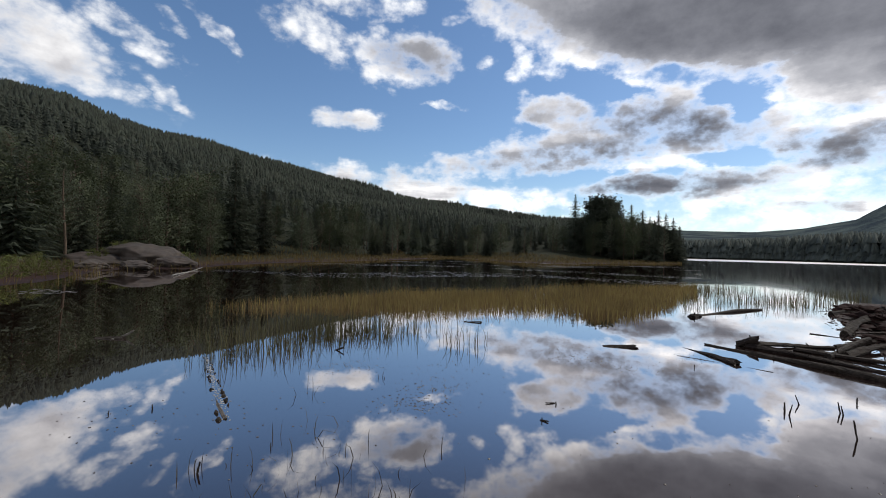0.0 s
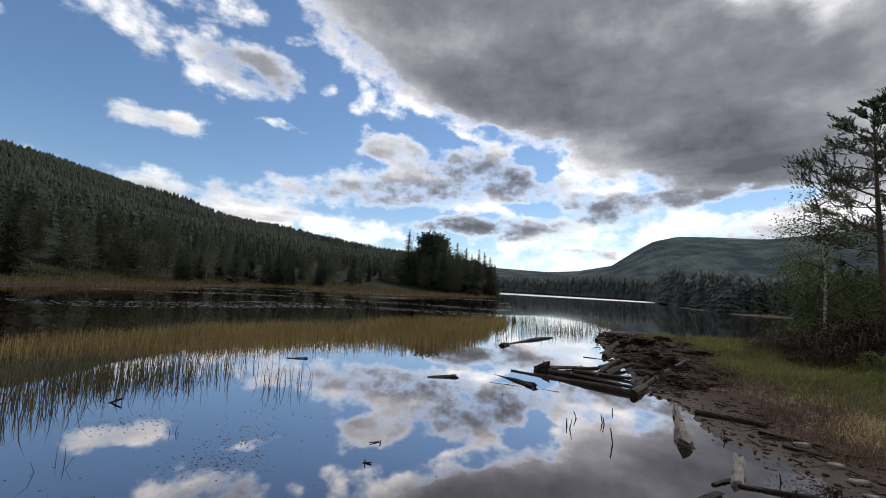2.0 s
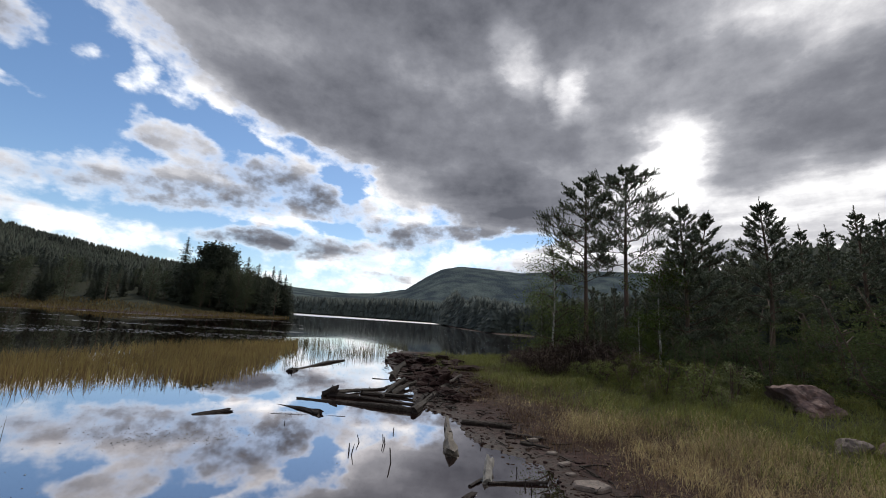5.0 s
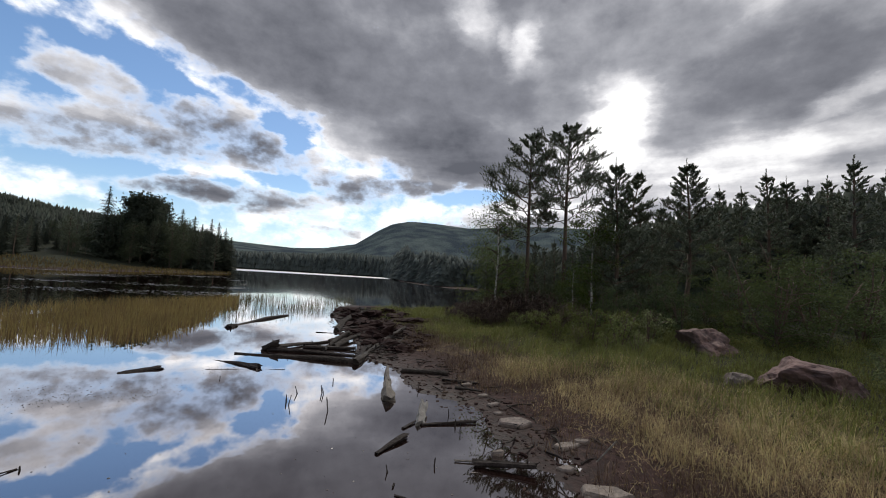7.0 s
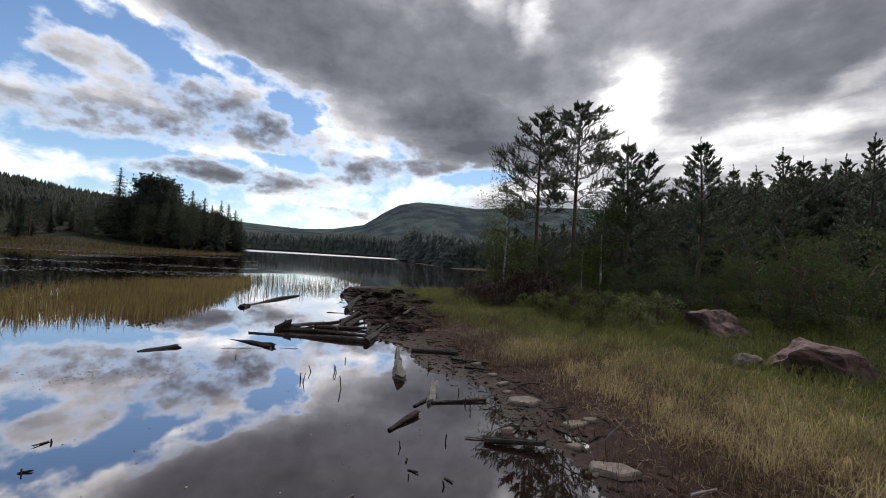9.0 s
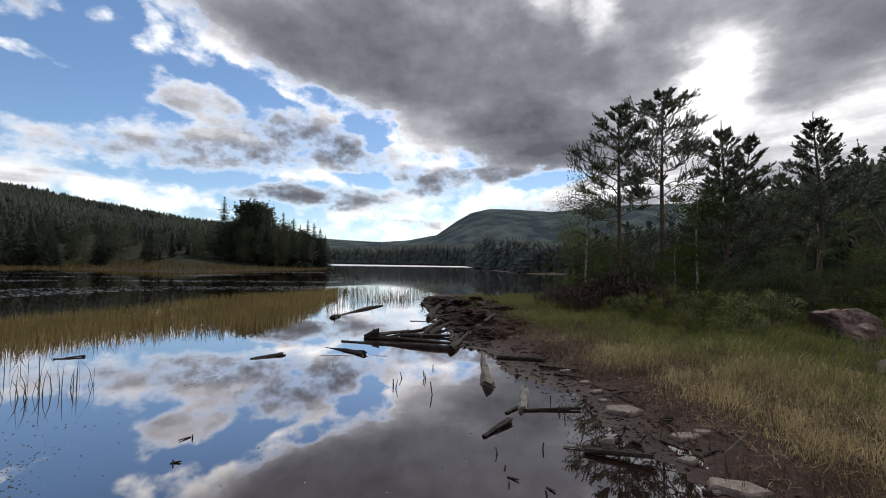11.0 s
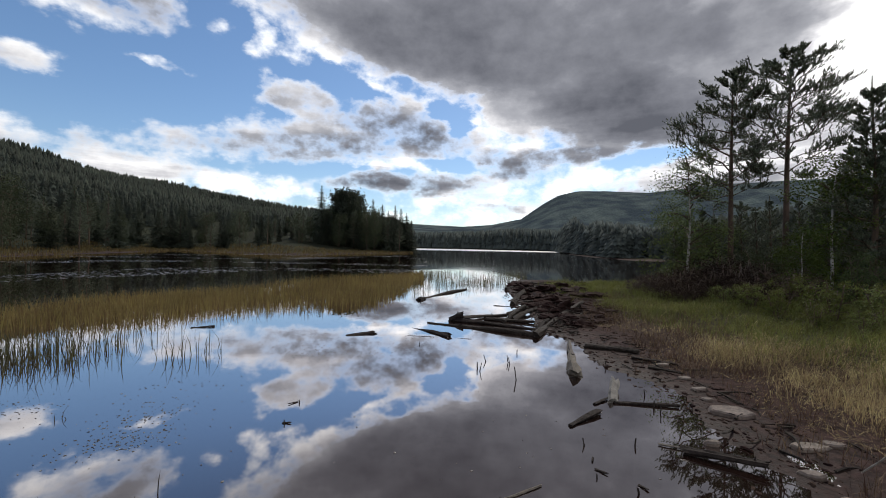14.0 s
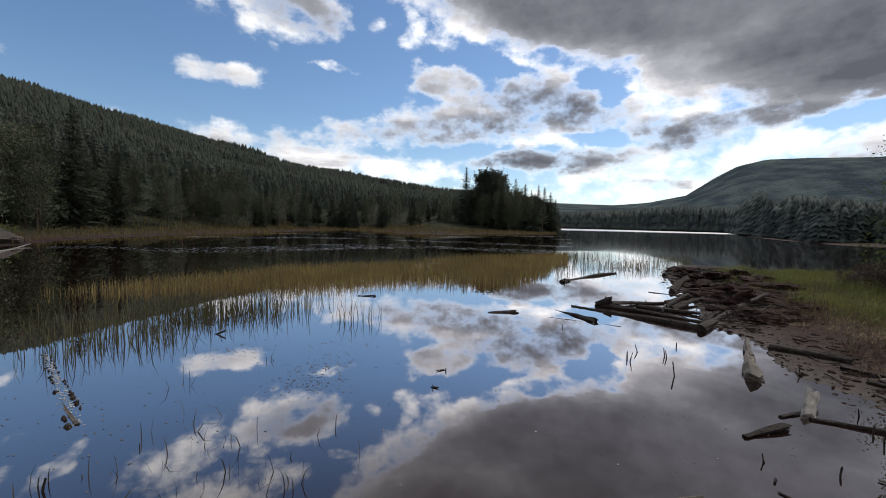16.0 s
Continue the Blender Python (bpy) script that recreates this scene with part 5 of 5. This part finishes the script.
PILE = "dark waterlogged log in the driftwood heap"
log((5.20, 9.27, 0.06), (6.60, 6.85, 0.04), 0.055, 0.065, "long thin dark log lying in the shallows", stubs=2)
log((6.02, 9.22, 0.10), (7.9, 9.35, 0.09), 0.12, 0.07, "dark log with a thick raised butt in the driftwood heap", stubs=2)
log((5.95, 9.30, 0.08), (6.12, 9.12, 0.24), 0.20, 0.15, "broken stump end rising from the driftwood heap", stubs=2)
log((6.0, 9.15, 0.06), (7.25, 7.2, 0.06), 0.105, 0.10, PILE, stubs=2)
log((7.05, 8.45, 0.07), (9.04, 9.78, 0.18), 0.15, 0.12, PILE, stubs=2)
log((7.55, 8.6, 0.06), (9.92, 9.78, 0.20), 0.14, 0.10, PILE, stubs=1)
log((6.65, 6.80, 0.07), (11.0, 9.1, 0.26), 0.24, 0.13, "big dark rotten log across the driftwood heap", stubs=4, bend=0.03)
log((6.85, 6.95, 0.05), (8.6, 8.2, 0.12), 0.16, 0.10, PILE, stubs=3, bend=0.03)
log((7.40, 6.80, 0.06), (10.1, 8.25, 0.16), 0.11, 0.09, PILE, stubs=2)
log((9.61, 11.0, 0.08), (12.4, 13.3, 0.30), 0.24, 0.20, PILE, stubs=1)
log((8.84, 11.1, 0.03), (9.9, 9.8, 0.05), 0.025, 0.03, "thin stick beside the driftwood heap", stubs=0)
log((12.85, 15.17, 0.06), (16.4, 16.9, 0.14), 0.20, 0.15, PILE, stubs=3)
log((10.2, 11.0, 0.10), (13.2, 11.6, 0.20), 0.14, 0.12, PILE, stubs=1)
log((8.1, 9.5, 0.04), (9.6, 10.1, 0.10), 0.10, 0.07, PILE, stubs=2)
log((6.9, 9.0, 0.05), (7.7, 8.0, 0.10), 0.08, 0.06, PILE, stubs=2)
log((4.50, 9.0, 0.02), (4.80, 7.7, 0.05), 0.02, 0.10, "wedge-shaped dark log splinter afloat", stubs=0, flat=0.6)
log((4.06, 8.15, 0.015), (5.1, 7.26, 0.02), 0.03, 0.045, "thin dark plank afloat", stubs=0, flat=0.5)
log((7.25, 13.6, 0.03), (10.94, 15.87, 0.03), 0.085, 0.035, "long bare trunk afloat in the channel", stubs=0)
log((7.15, 13.45, 0.04), (7.42, 13.68, 0.05), 0.22, 0.18, "root end of a sunken trunk", stubs=3)
log((6.72, 5.46, 0.06), (7.08, 4.60, 0.10), 0.10, 0.08, "dark broken log on the mud", stubs=1)
log((4.14, 2.14, 0.03), (4.42, 1.60, 0.08), 0.05, 0.045, "dark rotten log half sunk at the shore", stubs=1)
log((4.68, 3.32, 0.012), (5.28, 2.83, 0.02), 0.028, 0.02, "straight dark stick in the shallows", stubs=0)
log((4.08, 2.37, 0.012), (4.26, 2.10, 0.02), 0.012, 0.012, "thin pale stick in the shallows", M_DRYLOG, stubs=0)
log((4.77, 1.04, 0.18), (4.80, 0.86, 0.42), 0.008, 0.006, "pale dry stick stuck in the grass", M_PALE, stubs=0)
log((4.12, 0.18, 0.20), (4.33, 0.02, 0.22), 0.014, 0.012, "short pale stick lying in the grass", M_PALE, stubs=0)
log((3.64, 3.14, 0.01), (4.15, 3.20, 0.03), 0.05, 0.06, "dark board-like piece of wood afloat", stubs=0, flat=0.5, name="driftwood_board")
log((2.86, 8.76, 0.01), (3.40, 8.73, 0.05), 0.05, 0.09, "black chunk of wood afloat", stubs=0, flat=0.7, name="wood_chunk")
log((6.75, 4.45, 0.07), (6.87, 3.75, 0.10), 0.036, 0.03, "dark stick on the muddy shore")
log((6.45, 3.95, 0.07), (6.5, 3.45, 0.10), 0.03, 0.022, "dark stick on the muddy shore")
log((4.43, 3.43, 0.01), (4.73, 3.46, 0.02), 0.035, 0.02, "small dark splinter afloat", stubs=0, flat=0.5)
log((5.20, 4.42, 0.02), (5.95, 5.15, 0.06), 0.25, 0.12, "weathered stump lying in the shallows", M_DRYLOG, "stump", 0, 0.02, 0.9, flat=0.8)
log((5.90, 5.10, 0.06), (6.60, 5.78, 0.08), 0.06, 0.05, "narrow weathered branch end behind a stump", M_DRYLOG, "branch", 0, 0.02, 0.8)
log((4.72, 3.38, 0.0), (5.12, 3.64, 0.11), 0.088, 0.075, "short pale birch stub lying half out of the water", M_PALE, "birch_stub", 0, 0.02, 0.8)
log((-7.16, 7.77, 0.0), (-6.88, 7.93, 0.22), 0.035, 0.02, "pale curved branch end rising from the lake", M_PALE, "branch", 0, 0.12)
log((-7.5, 7.75, 0.0), (-7.0, 7.8, 0.03), 0.05, 0.05, "dark branch piece afloat", None, "branch", 0)
log((-0.12, 11.15, 0.0), (0.33, 11.1, 0.03), 0.02, 0.018, "thin dark curved twig afloat", None, "twig", 0, 0.18)
log((-0.12, 11.12, 0.02), (0.33, 11.08, 0.06), 0.02, 0.018, "thin dark curved twig afloat", None, "twig", 0, -0.12)
log((-18.0, 23.6, 0.0), (-21.5, 31.5, 0.25), 0.07, 0.05, "bare grey trunk lying on the far shallows", M_PALE, "log", 0)
log((-2.56, 7.58, 0.0), (-2.36, 7.53, 0.12), 0.02, 0.015, "dark knotted twig poking out of the water", None, "twig", 2)

log((2.48, 2.45, 0.005), (1.96, 2.47, 0.012), 0.012, 0.009, "long thin pale stick afloat near the shore", M_DRYLOG, "stick", 0)

for x, y, ln, tn in ((3.11, 2.39, 0.10, 30), (3.23, 2.04, 0.08, 80), (3.26, 2.54, 0.07, 10), (1.08, 5.32, 0.10, 60), (0.82, 4.76, 0.08, 100)):
    log((x, y, 0.004), (x + ln * math.cos(tn), y + ln * math.sin(tn), 0.012), 0.016, 0.012, "small dark chip of bark afloat", None, "bark_chip", 0, flat=0.6, group="bark chips afloat")

# standing sticks in the shallows
stick_rng = random.Random(77)
for x, y, h in ((3.92, 5.27, 0.16), (4.17, 4.65, 0.22), (4.63, 5.36, 0.13), (5.22, 5.83, 0.08), (6.0, 4.44, 0.12), (3.98, 5.4, 0.12), (4.36, 5.67, 0.13), (4.67, 5.43, 0.14), (3.91, 7.32, 0.05), (3.01, 2.3, 0.03), (3.12, 1.97, 0.05), (5.0, 3.0, 0.1), (4.9, 2.85, 0.12), (5.3, 3.3, 0.1), (0.83, 4.73, 0.04), (1.11, 5.27, 0.04), (-2.3, 3.31, 0.1), (-4.06, 4.35, 0.03), (-3.69, 4.55, 0.05), (3.4, 2.75, 0.08), (3.85, 2.5, 0.09)):
    log((x, y, -0.04), (x + stick_rng.uniform(-0.25, 0.25) * h, y + stick_rng.uniform(-0.25, 0.25) * h, h * 0.85), 0.012, 0.008, "short dark stick standing in the shallows", None, "stick", 1, 0.03, group="standing sticks")

# broken wood littering the heap
litter_rng = random.Random(78)
for i in range(250):
    t = litter_rng.random()
    az = 46.5 + litter_rng.uniform(-4.5, 6.5) * (0.5 + 0.5 * t)
    r = 9.6 + 14 * t
    p = polar(az, r)
    z = max(ground_z(p.x, p.y), 0.0)
    a, ln = litter_rng.uniform(0, 6.28), litter_rng.uniform(0.2, 0.9) * (0.7 + t)
    q = Vector((math.cos(a), math.sin(a), litter_rng.uniform(-0.08, 0.1))) * ln
    w = litter_rng.uniform(0.006, 0.03) * (0.7 + 0.8 * t)
    log((p.x, p.y, z + litter_rng.uniform(-0.01, 0.05)), (p.x + q.x, p.y + q.y, max(z + q.z, 0.01) + 0.03), w, w * 0.7, "broken dark wood in the driftwood heap", None, "broken_branch", 0, litter_rng.uniform(0.02, 0.09), group="broken wood of the heap")
for i in range(170):
    t = litter_rng.random()
    p = polar(46.5 + litter_rng.uniform(-4, 6.5) * (0.45 + 0.55 * t), 10.6 + 11 * t)
    z = max(ground_z(p.x, p.y), 0.0)
    a, ln = litter_rng.uniform(0, 6.28), litter_rng.uniform(0.15, 0.45)
    q = Vector((math.cos(a) * ln, math.sin(a) * ln, litter_rng.uniform(0.05, 0.3)))
    w = litter_rng.uniform(0.008, 0.018)
    log((p.x, p.y, z - 0.02), (p.x + q.x, p.y + q.y, z + q.z), w, w * 0.4, "crooked dark root sticking out of the driftwood heap", None, "root", 1, litter_rng.uniform(0.05, 0.15), group="roots of the heap")
for i in range(46):
    t = litter_rng.random()
    x, y = 5.0 + 2.6 * t + litter_rng.uniform(-0.3, 0.7), 1.6 + 4.2 * t + litter_rng.uniform(-0.4, 0.4)
    z = max(ground_z(x, y), 0.0)
    a, ln = litter_rng.uniform(0, 6.28), litter_rng.uniform(0.08, 0.4)
    w = litter_rng.uniform(0.006, 0.02)
    log((x, y, z + w), (x + ln * math.cos(a), y + ln * math.sin(a), z + w + litter_rng.uniform(0, 0.05)), w, w * 0.6, "small dark stick on the muddy shore", None, "stick", 0, 0.06, group="sticks on the mud")


# sunken pale log with dark growths on it
def sunken_log():
    ob = new("sunken_log")
    ob.matrix_world = pose(-2.71, 4.38, 0.0, 0, 0, 0)
    end = Vector((-1.82, 2.38, -0.02))
    me, knots = log_mesh(end.length, 0.022, 0.010, 404, M_DRYLOG, 0.02, 0.5, 0)
    trunk = part("trunk", me, ob, "pale drowned birch trunk")
    trunk.rotation_euler = (0, 0, math.atan2(end.y, end.x))
    trunk.location = (0, 0, -0.028)
    rng = random.Random(405)
    for i in range(26):
        t = (i + rng.random()) / 26
        side = rng.choice((-1, 1)) * (0.07 - 0.04 * t)
        n = Vector((-end.y, end.x, 0)).normalized()
        c = end * t + n * side
        s = Soup()
        w = rng.uniform(0.012, 0.04) * (1.1 - 0.8 * t)
        tube(s, [c + Vector((0, 0, -0.03)), c + Vector((rng.uniform(-0.01, 0.01), 0, 0.01)), c + Vector((rng.uniform(-0.02, 0.02), 0.01, 0.03))], [w, w * 0.9, w * 0.35], 7, 0.35, rng)
        part("growth", s.mesh("growth", M_WETLOG, True), ob)
    tagged(ob, "pale drowned log with dark lumps just under the surface", "log")


sunken_log()


# ---- stones ----
def rock(name, x, y, z, sx, sy, sz, turn, seed, material, label, category="rock", cuts=7, sub=4, rough=0.10, group="", smooth=True, deep=0.45):
    """A boulder: a ball cut by random planes, then roughened."""
    rng = random.Random(seed)
    bm = bmesh.new()
    bmesh.ops.create_icosphere(bm, subdivisions=sub, radius=1.0)
    planes = []
    for i in range(cuts):
        n = Vector((rng.gauss(0, 1), rng.gauss(0, 1), rng.gauss(0.2, 0.8))).normalized()
        planes.append((n, rng.uniform(deep, deep + 0.32)))
    for v in bm.verts:
        for n, k in planes:
            e = v.co.dot(n) - k
            if e > 0:
                v.co -= n * e * 0.92
        v.co += v.co.normalized() * (noise.fractal(v.co * 2.2 + Vector((seed, 0, 0)), 1.0, 2.0, 4) * rough)
        v.co = Vector((v.co.x * sx, v.co.y * sy, v.co.z * sz))
    me = bpy.data.meshes.new(name)
    bm.to_mesh(me)
    bm.free()
    me.materials.append(material)
    me.polygons.foreach_set("use_smooth", [smooth] * len(me.polygons))
    return thing(name, me, pose(x, y, z, 0, 0, turn), label, category, group)


p = polar(97.0, 10.5)
rock("boulder", p.x, p.y, ground_z(p.x, p.y) + 0.12, 0.98, 0.85, 0.66, 60, 5, M_BOULDER, "big reddish granite boulder lying in green grass", cuts=9, sub=5, rough=0.13, smooth=False, deep=0.5)
p = polar(91.0, 10.2)
rock("boulder", p.x, p.y, ground_z(p.x, p.y) + 0.06, 0.42, 0.32, 0.30, 10, 8, M_STONE, "grey speckled rock beside the big boulder", cuts=9, rough=0.12, smooth=False)
p = polar(88.0, 13.4)
rock("boulder", p.x, p.y, ground_z(p.x, p.y) + 0.12, 1.1, 0.7, 0.5, 30, 13, M_BOULDER, "low reddish boulder half hidden in grass", cuts=10, sub=5, rough=0.16, smooth=False)


def slab(x, y, s, thick, turn, seed, tip=0.0):
    """A flat broken stone: an uneven outline, split faces and worn edges."""
    rng = random.Random(seed)
    bm = bmesh.new()
    n = rng.choice((5, 6))
    base = [bm.verts.new((s * rng.uniform(0.75, 1.15) * math.cos(6.283 * k / n), 0.55 * s * rng.uniform(0.75, 1.15) * math.sin(6.283 * k / n), -thick)) for k in range(n)]
    f = bm.faces.new(base)
    top = bmesh.ops.extrude_face_region(bm, geom=[f])
    for v in [g for g in top["geom"] if isinstance(g, bmesh.types.BMVert)]:
        v.co = Vector((v.co.x * 0.9, v.co.y * 0.88, thick * (0.6 + 0.5 * v.co.x / s)))
    bmesh.ops.recalc_face_normals(bm, faces=bm.faces[:])
    bmesh.ops.bevel(bm, geom=bm.edges[:], offset=0.12 * thick + 0.008, segments=1, affect="EDGES")
    bmesh.ops.triangulate(bm, faces=bm.faces[:])
    bmesh.ops.subdivide_edges(bm, edges=[e for e in bm.edges if e.calc_length() > 0.4 * s], cuts=2, use_grid_fill=True)
    for v in bm.verts:
        v.co += v.co.normalized() * noise.fractal(v.co * 9 + Vector((seed, 0, 0)), 1.0, 2.0, 3) * 0.035 * s
    me = bpy.data.meshes.new("stone")
    bm.to_mesh(me)
    bm.free()
    me.materials.append(M_STONE)
    thing("stone", me, pose(x, y, max(ground_z(x, y), 0) + 0.3 * thick, tip, tip * 0.6, math.degrees(math.atan2(y, x)) - 90 + turn * 0.3), "pale flat stone on the muddy shore", "stone", "stones of the shore")


for x, y, s, thick, tn, sd, tip in ((5.55, 2.33, 0.27, 0.07, 20, 21, 8), (4.56, 2.09, 0.09, 0.07, 50, 22, 20), (5.30, 1.55, 0.20, 0.045, 80, 23, 5), (5.50, 1.42, 0.12, 0.05, 10, 24, 10), (4.70, 1.34, 0.11, 0.05, 35, 25, 12), (4.40, 0.84, 0.27, 0.075, 15, 26, 7), (6.1, 3.0, 0.13, 0.05, 60, 27, 4), (5.8, 2.75, 0.09, 0.04, 0, 28, 9), (6.75, 3.9, 0.13, 0.05, 0, 29, 6), (4.25, 0.98, 0.05, 0.03, 0, 31, 5), (6.4, 3.35, 0.11, 0.04, 40, 33, 8)):
    slab(x, y, s, thick, tn, sd, tip)
for az, r, a, b, c, sd in ((-40.4, 47.5, 6.4, 3.8, 1.75, 41), (-44.0, 46, 4.0, 2.6, 1.0, 42), (-37.2, 41.5, 2.4, 1.6, 0.7, 43), (-44.4, 39, 1.6, 1.2, 0.5, 44), (-40.5, 40.5, 3.2, 1.2, 0.4, 45)):
    p = polar(az, r)
    rock("rock_outcrop", p.x, p.y, 0.25, a, b, c, az, sd, M_OUTCROP, "smooth bare rock hump on the far shore", "rock", 7, 5, 0.13, "rocks on the far shore", True, 0.6)


def clods():
    """Lumps of wet mud, bark and gravel along the near shore."""
    rng = np.random.default_rng(61)
    n = 15000
    a = np.radians(rng.uniform(38, 100, n))
    r = rng.uniform(3, 24, n)
    xs, ys = r * np.sin(a), r * np.cos(a)
    d = inland(xs, ys)
    keep = (d > -0.35) & (d < 3) & (rng.random(n) < np.clip(1.2 - np.abs(d - 0.3) / np.where(a < 1.05, 2.2, 1.0), 0, 1))
    xs, ys = xs[keep], ys[keep]
    zs = np.maximum(height(xs, ys), -0.01)
    V, F = [], []
    for x, y, z in zip(xs, ys, zs):
        s = 0.006 + 0.022 * rng.random() ** 3
        s *= 1 + 0.05 * math.hypot(x, y)
        t, k = rng.uniform(0, 6.28), len(V)
        long = rng.uniform(1, 2.6)
        for zz, g in ((-0.4, 1.0), (0.5, 0.6)):
            for j in range(5):
                b = j * 1.2566
                u, v = s * long * g * math.cos(b) * rng.uniform(0.7, 1.3), s * g * math.sin(b) * rng.uniform(0.7, 1.3)
                V.append((x + u * math.cos(t) - v * math.sin(t), y + u * math.sin(t) + v * math.cos(t), z + zz * s * rng.uniform(0.6, 1.3)))
        F += [(k + j, k + (j + 1) % 5, k + 5 + (j + 1) % 5, k + 5 + j) for j in range(5)]
        F.append(tuple(range(k + 5, k + 10)))
    thing("shore_litter", mesh_from("shore_litter", V, F, M_CLOD), None, "dark lumps of mud and bark along the shore", "litter", "", "stuff")


clods()

# humps of peat and roots in the driftwood heap
for x, y, a, c, sd in ((8.6, 8.0, 0.5, 0.2, 71), (9.6, 8.8, 0.6, 0.24, 72), (10.8, 10.2, 0.7, 0.26, 73), (12.0, 10.9, 0.7, 0.22, 74), (13.2, 13.0, 0.8, 0.3, 75), (15.0, 13.6, 0.9, 0.28, 76), (8.2, 6.9, 0.4, 0.14, 77), (14.2, 15.6, 0.8, 0.3, 78), (9.4, 7.3, 0.6, 0.13, 79), (10.4, 8.0, 0.7, 0.16, 80), (11.4, 9.2, 0.9, 0.2, 81), (12.6, 10.2, 0.9, 0.2, 82), (13.6, 11.4, 1.0, 0.24, 83), (11.2, 11.6, 0.8, 0.2, 84), (12.4, 13.2, 0.9, 0.24, 85), (9.8, 10.0, 0.6, 0.18, 86)):
    rock("peat_hump", x, y, max(ground_z(x, y), 0.0), a, a * 0.7, c, sd * 37 % 360, sd, M_CLOD, "dark hump of peat and roots among driftwood", "peat", 6, 4, 0.65, "peat humps of the heap", False)
